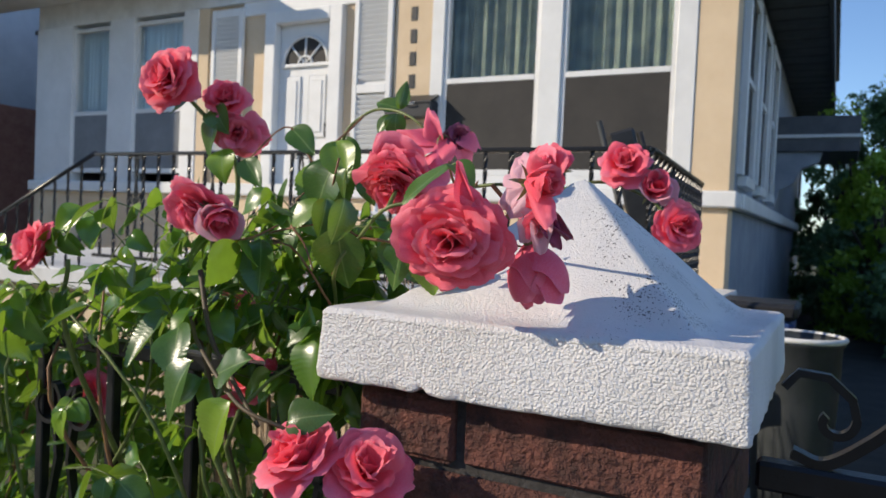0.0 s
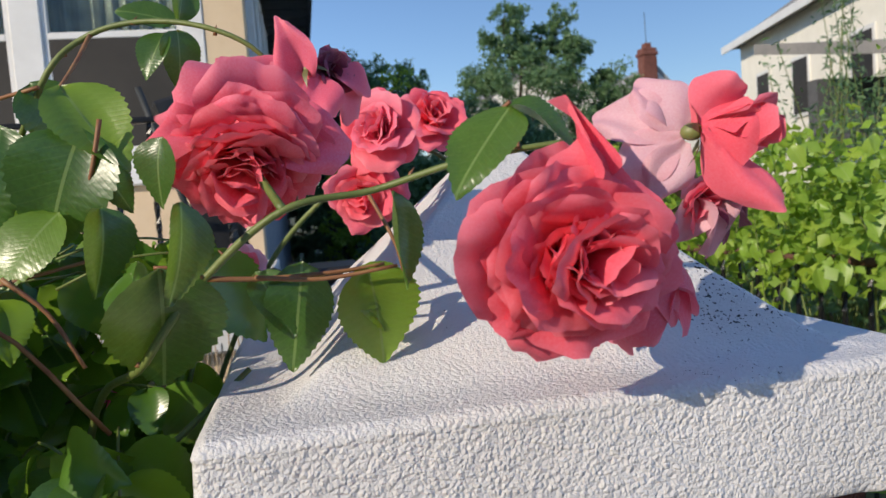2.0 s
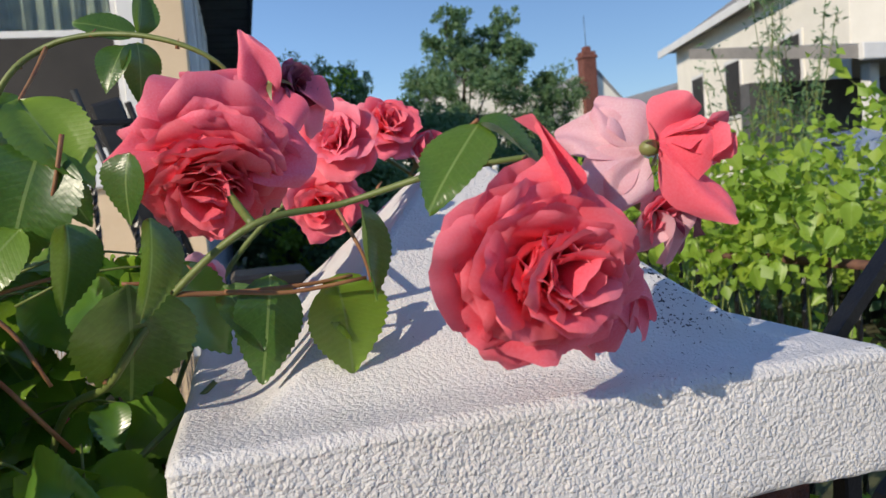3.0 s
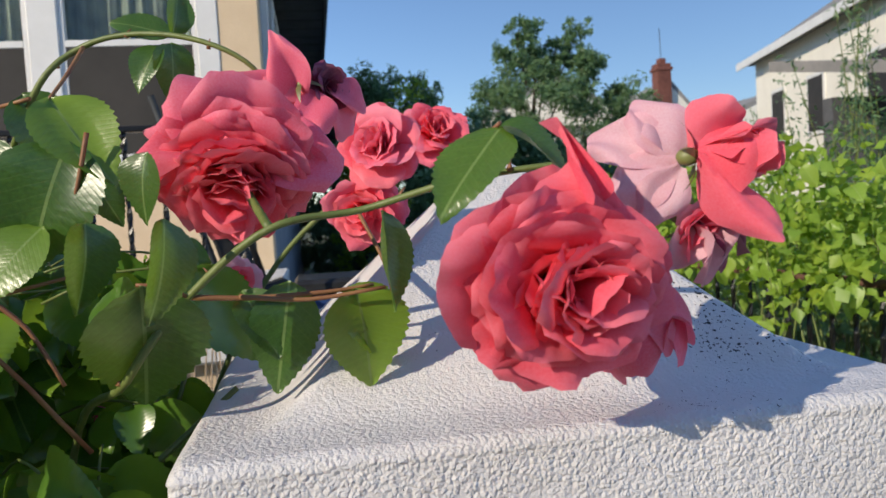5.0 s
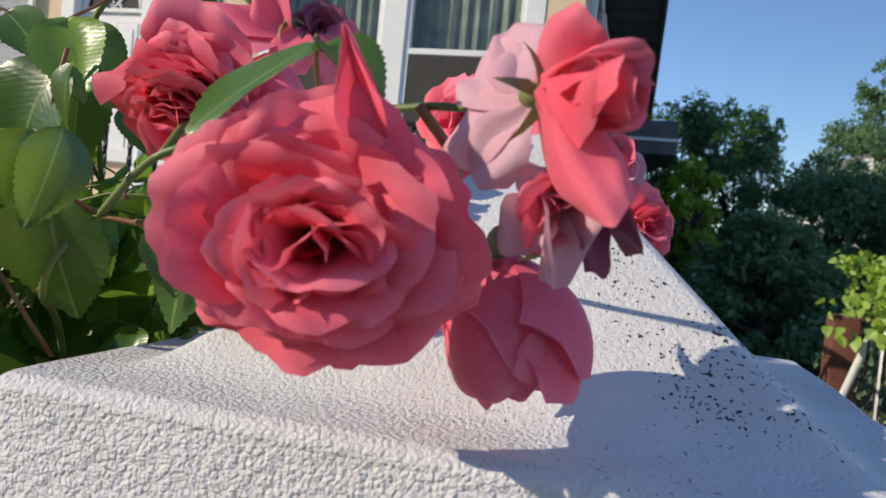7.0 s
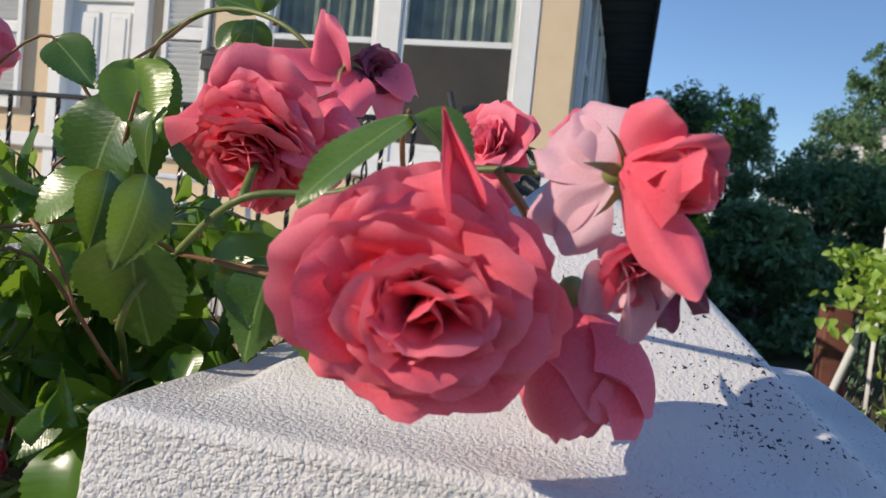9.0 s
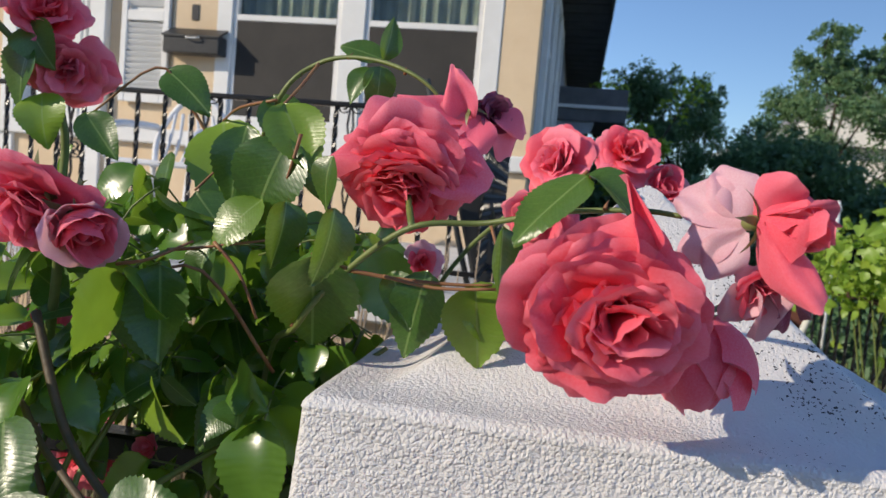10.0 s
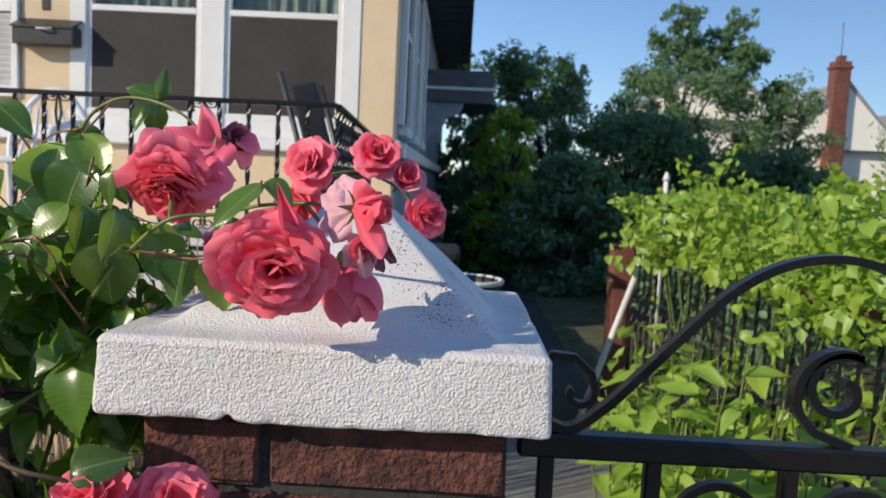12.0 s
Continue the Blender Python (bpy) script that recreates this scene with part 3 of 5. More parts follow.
loose(FF, (0.04, -0.232, 1.206), (0.066, -0.24, 1.196), (0.3, -0.9, 0.4), 0.012, PETAL_DRY, 57, 1.8, 0.3)
# blooms behind the cap's point
bloom(BUSH, (-0.072, 0.09, 1.272), (-0.3, -0.8, 0.3), 0.042, "ruffle", 26, PETAL_SOFT, PETAL, 0.3, 20)
bloom(BUSH, (-0.09, 0.11, 1.225), (-0.2, -0.8, -0.3), 0.04, "ruffle", 24, PETAL, PETAL_SOFT, 0.6, 23)
bloom(BUSH, (-0.008, 0.22, 1.292), (0.1, -0.8, 0.5), 0.042, "ruffle", 24, PETAL, PETAL_SOFT, 0.3, 21)
bloom(BUSH, (0.03, 0.23, 1.262), (0.3, -0.8, 0.2), 0.036, "cup", 14, PETAL_SOFT, PETAL_PALE, 0.3, 24)
bloom(BUSH, (0.062, 0.235, 1.21), (0.5, -0.7, 0.1), 0.042, "ruffle", 26, PETAL, PETAL, 0.3, 22)
# blooms on the fence side
bloom(BUSH, (-0.622, -0.04, 1.397), (0.1, -0.9, 0.1), 0.054, "ruffle", 34, PETAL, PETAL, 0.3, 30)
bloom(BUSH, (-0.572, 0.02, 1.372), (0.4, -0.7, 0.5), 0.04, "ruffle", 24, PETAL, PETAL, 0.3, 31)
bloom(BUSH, (-0.556, 0.03, 1.33), (0.5, -0.7, -0.3), 0.045, "ruffle", 24, PETAL_SOFT, PETAL_SOFT, 0.3, 38)
bloom(BUSH, (-0.412, -0.18, 1.21), (0.0, -0.75, -0.5), 0.047, "ruffle", 30, PETAL_SOFT, PETAL_SOFT, 0.3, 32)
bloom(BUSH, (-0.385, -0.18, 1.2), (0.7, -0.5, -0.4), 0.04, "cup", 16, PETAL_SOFT, PETAL_PALE, 0.3, 39)
bloom(BUSH, (-0.68, -0.2, 1.142), (-0.2, -0.8, 0.3), 0.043, "ruffle", 26, PETAL, PETAL, 0.3, 33)
bloom(BUSH, (-0.18, -0.262, 0.965), (-0.2, -0.5, 0.8), 0.05, "ruffle", 24, PETAL, PETAL_SOFT, 0.3, 34)
bloom(BUSH, (-0.125, -0.238, 0.955), (0.35, -0.5, 0.75), 0.05, "ruffle", 22, PETAL, PETAL_SOFT, 0.9, 35)
bloom(BUSH, (-0.5, 0.02, 0.955), (0.1, -0.8, 0.2), 0.042, "ruffle", 18, PETAL, PETAL_SOFT, 0.9, 36)
bloom(BUSH, (-0.9, 0.06, 0.87), (0.1, -0.8, 0.2), 0.05, "ruffle", 18, PETAL, PETAL_SOFT, 0.9, 37)
bloom(BUSH, (-0.42, 0.12, 1.02), (0.1, -0.8, 0.2), 0.032, "ruffle", 14, PETAL_SOFT, PETAL_PALE, 0.9, 40)
bloom(BUSH, (-0.62, 0.1, 1.05), (0.3, -0.8, 0.2), 0.035, "ruffle", 14, PETAL, PETAL_SOFT, 0.9, 41)
bloom(BUSH, (-0.205, 0.11, 1.165), (0.3, -0.8, 0.2), 0.026, "ruffle", 14, PETAL, PETAL_PALE, 0.9, 42)

# canes
cane([(-0.42, 0.16, 0.02), (-0.38, 0.1, 0.6), (-0.3, -0.05, 1.05), (-0.235, -0.15, 1.14), (-0.201, -0.154, 1.181), (-0.157, -0.168, 1.214), (-0.11, -0.165, 1.221), (-0.066, -0.19, 1.232), (-0.022, -0.205, 1.237), (0.0, -0.215, 1.236)], 0.0027, 0.0015)
cane([(-0.45, 0.2, 0.02), (-0.44, 0.2, 0.8), (-0.36, 0.04, 1.2), (-0.305, -0.05, 1.295), (-0.268, -0.055, 1.332), (-0.212, -0.08, 1.332), (-0.165, -0.09, 1.31), (-0.15, -0.07, 1.27)], 0.0027, 0.0013)
cane([(-0.02, -0.21, 1.237), (-0.005, -0.2, 1.215), (-0.01, -0.215, 1.2)], 0.0022, 0.0022, TWIG)
cane([(-0.157, -0.168, 1.214), (-0.17, -0.13, 1.235), (-0.178, -0.09, 1.25)], 0.0025, 0.002)
cane([(-0.38, 0.25, 0.7), (-0.22, 0.22, 1.1), (-0.11, 0.17, 1.235), (-0.04, 0.2, 1.27), (0.02, 0.26, 1.25), (0.055, 0.25, 1.21)], 0.003, 0.002)
cane([(-0.11, 0.17, 1.235), (-0.09, 0.14, 1.25), (-0.075, 0.1, 1.262)], 0.002, 0.0016, TWIG)
cane([(-0.6, 0.15, 0.02), (-0.58, 0.1, 0.7), (-0.57, 0.04, 1.1), (-0.56, 0.03, 1.28), (-0.61, -0.03, 1.38)], 0.006, 0.003)
cane([(-0.7, 0.15, 0.02), (-0.68, 0.1, 0.6), (-0.45, -0.12, 1.08), (-0.405, -0.17, 1.2)], 0.006, 0.003)
cane([(-0.75, 0.15, 0.02), (-0.8, 0.1, 0.6), (-0.7, -0.14, 1.0), (-0.64, -0.19, 1.13)], 0.006, 0.003)
cane([(-0.5, 0.1, 0.02), (-0.42, -0.02, 0.6), (-0.47, -0.12, 1.04), (-0.37, -0.22, 1.055), (-0.26, -0.27, 1.01), (-0.2, -0.262, 0.99), (-0.18, -0.255, 0.96)], 0.0032, 0.0018, DARK_CANE)

# leaves that stand out, foot and tip
leaf((-0.375, -0.0, 1.285), (-0.335, -0.05, 1.2))
leaf((-0.275, -0.105, 1.292), (-0.237, -0.135, 1.245))
leaf((-0.326, -0.055, 1.279), (-0.33, -0.07, 1.212), (0.2, -0.9, 0.3), 0.95)
leaf((-0.309, -0.045, 1.304), (-0.279, -0.06, 1.257), (0.3, -0.9, 0.2), 0.95)
leaf((-0.363, -0.065, 1.222), (-0.318, -0.08, 1.182), (0.1, -0.8, 0.5), 0.95)
leaf((-0.25, -0.15, 1.222), (-0.246, -0.165, 1.18), (0.7, -0.7, 0.2), 0.95)
leaf((-0.365, -0.145, 1.157), (-0.35, -0.16, 1.105), (0.1, -0.8, 0.5), 0.95)
leaf((-0.327, -0.105, 1.188), (-0.334, -0.12, 1.15), (-0.2, -0.8, 0.5), 0.95)
leaf((-0.442, 0.015, 1.329), (-0.389, 0.0, 1.293), (0, -0.7, 0.7), 0.95)
leaf((-0.509, -0.005, 1.282), (-0.467, -0.02, 1.244), (0.1, -0.8, 0.5), 0.95)
leaf((-0.176, -0.135, 1.181), (-0.157, -0.15, 1.145), (0.4, -0.9, 0.2), 0.95)
leaf((-0.278, -0.035, 1.254), (-0.256, -0.05, 1.225), (0.2, -0.9, 0.3), 0.95)
leaf((-0.399, -0.045, 1.253), (-0.405, -0.06, 1.21), (-0.5, -0.7, 0.4), 0.95)
leaf((-0.3, -0.06, 1.27), (-0.292, -0.075, 1.205), (0.5, -0.8, 0.2), 0.95)
cane([(-0.322, -0.03, 1.272), (-0.345, -0.045, 1.25), (-0.363, -0.065, 1.222)], 0.0014, 0.001, TWIG, 4)
cane([(-0.42, -0.17, 1.13), (-0.37, -0.2, 1.06), (-0.31, -0.225, 1.02), (-0.25, -0.25, 0.985)], 0.0034, 0.0022, DARK_CANE)
for a, b, c in (((-0.34, -0.14, 1.18), (-0.31, -0.15, 1.185), (-0.26, -0.14, 1.195)), ((-0.3, -0.15, 1.19), (-0.28, -0.15, 1.17), (-0.265, -0.15, 1.14)), ((-0.36, -0.17, 1.17), (-0.335, -0.17, 1.176), (-0.31, -0.16, 1.19)), ((-0.25, -0.13, 1.27), (-0.256, -0.13, 1.245), (-0.262, -0.125, 1.23)), ((-0.175, -0.16, 1.18), (-0.14, -0.16, 1.176), (-0.1, -0.165, 1.18))):
    cane([a, b, c], 0.0014, 0.001, TWIG, 4)
cane([(-0.27, -0.1, 1.09), (-0.32, -0.125, 1.165), (-0.365, -0.145, 1.157)], 0.0016, 0.001, TWIG, 4)
cane([(-0.36, 0.04, 1.2), (-0.42, 0.02, 1.3), (-0.45, 0.01, 1.33), (-0.51, 0.0, 1.28)], 0.0018, 0.001, TWIG, 4)
leaf((-0.222, -0.163, 1.19), (-0.221, -0.158, 1.119), (0.3, -0.9, 0.1), 1.1)
leaf((-0.262, -0.123, 1.268), (-0.285, -0.142, 1.206), (0.1, -0.85, 0.4), 1.1)
leaf((-0.275, -0.13, 1.222), (-0.305, -0.15, 1.184), (-0.1, -0.8, 0.5), 1.1)
leaf((-0.33, -0.165, 1.172), (-0.32, -0.185, 1.11), (0.0, -0.8, 0.5), 1.15)
leaf((-0.205, -0.178, 1.222), (-0.211, -0.19, 1.172), (0.9, -0.4, 0.3))
leaf((-0.212, -0.165, 1.255), (-0.222, -0.17, 1.222), (-0.5, -0.8, 0.3))
leaf((-0.052, -0.235, 1.255), (-0.088, -0.265, 1.225), (-0.1, -0.4, 0.9), 0.85)
leaf((-0.052, -0.228, 1.252), (-0.022, -0.245, 1.238), (0.2, -0.5, 0.85), 0.95)
leaf((-0.116, -0.15, 1.178), (-0.104, -0.167, 1.133), (0.3, -0.95, 0.1), 1.25)
leaf((-0.12, -0.148, 1.18), (-0.09, -0.15, 1.14), (0.6, -0.8, 0.1), 0.95)
leaf((-0.15, -0.14, 1.185), (-0.16, -0.15, 1.125), (0.1, -0.9, 0.3), 0.95)
leaf((-0.1, -0.165, 1.22), (-0.092, -0.172, 1.168), (0.75, -0.65, -0.1), 0.85)
leaf((-0.222, -0.065, 1.33), (-0.235, -0.075, 1.3), (-0.3, -0.9, 0.1))
leaf((-0.215, -0.065, 1.33), (-0.212, -0.075, 1.295), (0.4, -0.9, 0.1))
leaf((-0.215, -0.06, 1.338), (-0.25, -0.06, 1.352), (0.0, -0.7, 0.7))
leaf((-0.215, -0.06, 1.336), (-0.205, -0.06, 1.37), (0.6, -0.7, 0.2), 0.7)

# boughs with leaves of five leaflets, outward and upward through the fence
SPRAYS = random.Random(21)


def compound(root, way, size, make):
    """A stalk with five leaflets."""
    way = Vector(way).normalized()
    side = way.cross(Vector((0, 0, 1)))
    if side.length < 0.1:
        side = Vector((1, 0, 0))
    side.normalize()
    root = Vector(root)
    f = SPRAYS
    face = Vector((f.uniform(-1.0, 0.15), f.uniform(-1.0, -0.35), f.uniform(0.1, 0.9)))
    for k, (along, s) in enumerate(((0.35, -1), (0.4, 1), (0.75, -1), (0.8, 1), (1.0, 0))):
        if f.random() < 0.12:
            continue
        b = root + way * size * 1.2 * along
        d = (side * s * 0.9 + way * (0.45 if s else 1.0) + Vector((0, -0.1, f.uniform(-1.5, -0.1)))).normalized()
        L = size * f.uniform(0.75, 1.15) * (1.15 if not s else 0.9)
        jitter = Vector((f.uniform(-0.4, 0.4), f.uniform(-0.4, 0.4), f.uniform(-0.3, 0.4)))
        make(b, b + d * L, face + jitter)
    return root, root + way * size * 1.2


MASS_V, MASS_F = [], []


def mass_leaf(b, t, face):
    v, f = LEAF_SHAPES[len(MASS_V) % 8]
    m = leaf_pose(b, t, face)
    o = len(MASS_V)
    MASS_V.extend([m @ Vector(p) for p in v])
    MASS_F.extend([tuple(i + o for i in q) for q in f])


STALKS = [[], []]


def add_stalk(a, b):
    v, f = tube_data(curve_through([a, (Vector(a) + Vector(b)) / 2 + Vector((0, 0, 0.008)), b], 2), 0.0009, 5)
    o = len(STALKS[0])
    STALKS[0].extend(v)
    STALKS[1].extend([tuple(i + o for i in q) for q in f])


def bush_top(x):
    return 1.18 + 0.03 * math.sin(7 * x) - 0.3 * max(0, -x - 0.52)


count = 0
for i in range(760):
    f = SPRAYS
    x = -0.25 - 1.25 * f.random() ** 0.8
    y = f.uniform(-0.22, 0.26)
    beside = i % 7 == 0
    if beside:
        x, y = f.uniform(-0.46, -0.25), f.uniform(-0.13, 0.16)
    top = bush_top(x) - (0.06 if x > -0.32 else 0)
    z = top - 0.95 * f.random() ** 1.35
    if beside:
        z = f.uniform(0.95, 1.2)
    if x > -0.33 and z > 0.99 and y < -0.1:
        y = f.uniform(-0.08, 0.24)
    if x > -0.27 and z > 1.12:
        continue
    if x > -0.4 and y < -0.17 and z > 0.98:
        continue
    if z < 1.0 and x < -0.3 and f.random() < 0.8:
        y = f.uniform(0.04, 0.32)
    way = (f.uniform(-1, 1), f.uniform(-1.2, 0.3), f.uniform(-0.3, 0.7))
    near = y < 0.1 and -1.15 < x and z > 0.75
    make = mass_leaf
    if near and len(LEAVES_MADE) < 285:
        make = leaf
    root, end = compound((x, y, z), way, f.uniform(0.04, 0.06), make)
    add_stalk(root - Vector(way).normalized() * 0.012, end)
for i in range(26):
    f = SPRAYS
    x = f.uniform(-1.4, -0.3)
    cane([(x, 0.1 + f.uniform(-0.08, 0.1), 0.02), (x + f.uniform(-0.1, 0.1), f.uniform(0, 0.15), 0.5), (x + f.uniform(-0.15, 0.15), f.uniform(-0.15, 0.15), 0.9), (x + f.uniform(-0.2, 0.2), f.uniform(-0.2, 0.2), bush_top(x) - 0.05)], 0.005, 0.0018, None if i % 3 else TWIG, 5)
part("leaf_mass", mesh_of("leaf_mass", MASS_V, MASS_F, LEAF_BACK, True), BUSH)["kind"] = "stuff"
part("stalk_mass", mesh_of("stalk_mass", STALKS[0], STALKS[1], CANE, True), BUSH)["kind"] = "stuff"

for b, t, fc in (((-0.575, 0.0, 1.36), (-0.545, -0.015, 1.325), (0, -0.9, 0.3)), ((-0.57, 0.0, 1.34), (-0.59, -0.02, 1.29), (-0.2, -0.9, 0.3)), ((-0.56, 0.0, 1.3), (-0.545, -0.02, 1.255), (0.2, -0.9, 0.3)), ((-0.6, -0.02, 1.375), (-0.63, -0.04, 1.35), (0, -0.6, 0.7))):
    leaf(b, t, fc, 1.2)

# leaves and stalks along the low cane, thorns on the tall ones
for b, t, fc in (((-0.44, -0.2, 1.08), (-0.47, -0.24, 1.02), (-0.4, -0.9, 0.2)), ((-0.4, -0.22, 1.07), (-0.36, -0.26, 1.02), (0.2, -0.9, 0.3)), ((-0.34, -0.25, 1.04), (-0.37, -0.28, 0.98), (-0.4, -0.8, 0.3)), ((-0.31, -0.255, 1.03), (-0.26, -0.27, 1.06), (0.2, -0.7, 0.6)), ((-0.27, -0.265, 1.01), (-0.3, -0.28, 0.95), (-0.2, -0.9, 0.2)), ((-0.2, -0.262, 1.0), (-0.16, -0.27, 1.02), (0.2, -0.8, 0.5))):
    leaf(b, t, fc, 1.05)
cane([(-0.3, -0.06, 1.3), (-0.345, -0.03, 1.295), (-0.375, 0.0, 1.285)], 0.0014, 0.001, TWIG, 4)
cane([(-0.268, -0.055, 1.332), (-0.272, -0.08, 1.31), (-0.275, -0.105, 1.292)], 0.0014, 0.001, TWIG, 4)
cane([(-0.201, -0.154, 1.181), (-0.212, -0.162, 1.188), (-0.224, -0.163, 1.19)], 0.0014, 0.001, TWIG, 4)
cane([(-0.201, -0.154, 1.181), (-0.17, -0.15, 1.178), (-0.13, -0.148, 1.178), (-0.105, -0.146, 1.18)], 0.0016, 0.001, TWIG, 4)
cane([(-0.066, -0.19, 1.232), (-0.06, -0.215, 1.246), (-0.052, -0.235, 1.255)], 0.0014, 0.001, TWIG, 4)
cane([(-0.11, -0.14, 1.219), (-0.098, -0.15, 1.19), (-0.094, -0.148, 1.165)], 0.0012, 0.0009, TWIG, 4)
THORN = mesh_of("thorn", *tube_data([(0, 0, 0), (0.0012, 0, 0.003), (0.0034, 0, 0.0055)], (0.0016, 0.0002), 6), TWIG, True)
for x, y, z, turn in ((-0.24, -0.148, 1.137, 40), (-0.19, -0.148, 1.19, 200), (-0.15, -0.135, 1.216, 80), (-0.09, -0.165, 1.226, 10), (-0.31, -0.042, 1.285, 250), (-0.285, -0.052, 1.32, 120), (-0.24, -0.068, 1.334, 20), (-0.19, -0.086, 1.322, 300), (-0.04, -0.202, 1.236, 60)):
    part("thorn", THORN, BUSH, pose(x, y, z, 0, 0, turn))

# ---------------------------------------------------------------- ground
ASPHALT = plain("concrete_paving", (0.17, 0.165, 0.155), (0.27, 0.26, 0.245), 2.2, 0.9, 0.002, 140.0)
SOIL = plain("garden_soil", (0.05, 0.045, 0.025), (0.12, 0.13, 0.05), 5.0, 0.95, 0.01, 40.0)
ground = place(new("ground", mesh_of("ground", [(-600, -600, 0), (600, -600, 0), (600, 600, 0), (-600, 600, 0)], [(0, 1, 2, 3)], SOIL)))
tagged(ground, "dry garden soil with thin grass reaching far off", "ground", kind="structure")
drive = place(new("driveway", box("driveway", (-0.45, 0.2, -0.1), (0.98, 3.0, 0.02), ASPHALT, 0.005)))
tagged(drive, "worn grey concrete driveway beside the house", "driveway", kind="structure")
# dark soil beyond the concrete, the shade on it put into the colour
YARD = plain("dark_asphalt", (0.02, 0.022, 0.02), (0.05, 0.05, 0.045), 3.0, 0.9, 0.004, 60.0)
yard = place(new("road", box("road", (-0.45, 3.0, -0.1), (0.98, 16, 0.018), YARD, 0.005)))
tagged(yard, "dark ground behind the concrete with shade in its colour", "drive", kind="structure")
walkway = place(new("pavement", box("pavement", (-14, -4, -0.1), (14, -0.28, 0.015), ASPHALT, 0.005)))
tagged(walkway, "grey concrete pavement before the fence", "pavement", kind="structure")

# ---------------------------------------------------------------- iron fence and gate
FENCE = thing("iron_fence", (-1.0, 0, 0), "black wrought iron fence with scrolls overgrown by roses", "fence")
part("top_rail", box("top_rail", (-3.2, -0.014, 0.962), (-0.17, 0.014, 0.988), IRON, 0.003), FENCE)
part("middle_rail", box("middle_rail", (-3.2, -0.012, 0.5), (-0.17, 0.012, 0.524), IRON, 0.003), FENCE)
part("bottom_rail", box("bottom_rail", (-3.2, -0.012, 0.12), (-0.17, 0.012, 0.144), IRON, 0.003), FENCE)
BAR = box("bar", (-0.009, -0.009, 0.05), (0.009, 0.009, 0.97), IRON, 0.002)
for i in range(17):
    part("bar", BAR, FENCE, Matrix.Translation((-0.24 - 0.18 * i, 0, 0)))
SCROLL = tube("scroll", spiral(0, 0, 0.012, 0.042, 200, -250) + [Vector((-0.03, 0, -0.09)), Vector((-0.005, 0, -0.2)), Vector((0.02, 0, -0.32))], 0, IRON, 4, (0.007, 0.004))
for x in (-0.85, -0.33, -1.4, -1.95):
    part("scroll", SCROLL, FENCE, Matrix.Translation((x, -0.004, 0.86)))
    part("scroll", SCROLL, FENCE, Matrix.Translation((x - 0.09, -0.004, 0.86)) @ Matrix.Diagonal((-1, 1, 1, 1)))

GATE = thing("iron_gate", (0.7, 0, 0), "black wrought iron gate with a scrolled arch above its top bar", "gate")
part("top_bar", box("top_bar", (0.2, -0.014, 0.943), (1.2, 0.014, 0.973), IRON, 0.004), GATE)
part("bottom_bar", box("bottom_bar", (0.2, -0.014, 0.1), (1.2, 0.014, 0.13), IRON, 0.004), GATE)
GBAR = box("bar", (-0.0095, -0.0095, 0.1), (0.0095, 0.0095, 0.95), IRON, 0.002)
for x in (0.235, 0.362, 0.523, 0.69, 0.857, 1.024, 1.18):
    part("bar", GBAR, GATE, Matrix.Translation((x, 0, 0)))
arch = curve_through([(0.232, 0, 0.985), (0.262, 0, 0.978), (0.3, 0, 1.005), (0.339, 0, 1.045), (0.39, 0, 1.1), (0.442, 0, 1.152), (0.5, 0, 1.185), (0.567, 0, 1.195), (0.63, 0, 1.178), (0.685, 0, 1.14), (0.71, 0, 1.09)], 6)
part("arch", tube("arch", arch, 0, IRON, 4, (0.009, 0.005)), GATE)
part("arch", tube("arch", [Vector((1.415 - p.x, 0, p.z)) for p in arch], 0, IRON, 4, (0.009, 0.005)), GATE)
big = spiral(0.572, 1.04, 0.012, 0.045, 430, 60) + spiral(0.575, 1.035, 0.05, 0.054, 70, 205, 0, 12) + [Vector((0.545, 0, 0.99)), Vector((0.59, 0, 0.974))]
part("scroll", tube("scroll", big, 0, IRON, 4, (0.009, 0.005)), GATE)
part("scroll", tube("scroll", [Vector((1.415 - p.x, 0, p.z)) for p in big], 0, IRON, 4, (0.009, 0.005)), GATE)
small = spiral(0.268, 1.022, 0.008, 0.02, 150, 370, 0.0, 16) + [Vector((0.283, 0, 1.045)), Vector((0.262, 0, 1.064)), Vector((0.235, 0, 1.066)), Vector((0.222, 0, 1.05))]
part("scroll", tube("scroll", small, 0, IRON, 4, (0.007, 0.004)), GATE)
for x in (0.443, 0.606, 0.774, 0.94):
    part("ring", tube("ring", spiral(0, 0, 0.052, 0.052, 0, 360), 0, IRON, 4, (0.006, 0.005)), GATE, Matrix.Translation((x, 0, 0.866)))

# ---------------------------------------------------------------- house
CREAM = plain("cream_stucco", (0.62, 0.47, 0.3), (0.7, 0.55, 0.37), 3.0, 0.85, 0.003, 90.0)
WHITE = plain("white_paint", (0.65, 0.65, 0.63), (0.75, 0.75, 0.73), 3.0, 0.5, 0.001, 60.0)
GREYW = plain("weathered_white_paint", (0.55, 0.55, 0.53), (0.72, 0.72, 0.7), 5.0, 0.6, 0.002, 60.0)
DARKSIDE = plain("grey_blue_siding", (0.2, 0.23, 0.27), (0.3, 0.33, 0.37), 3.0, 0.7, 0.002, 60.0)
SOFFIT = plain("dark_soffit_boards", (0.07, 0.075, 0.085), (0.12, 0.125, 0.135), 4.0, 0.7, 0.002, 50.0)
SHINGLE = plain("roof_shingles", (0.1, 0.1, 0.1), (0.2, 0.19, 0.18), 8.0, 0.9, 0.006, 60.0)
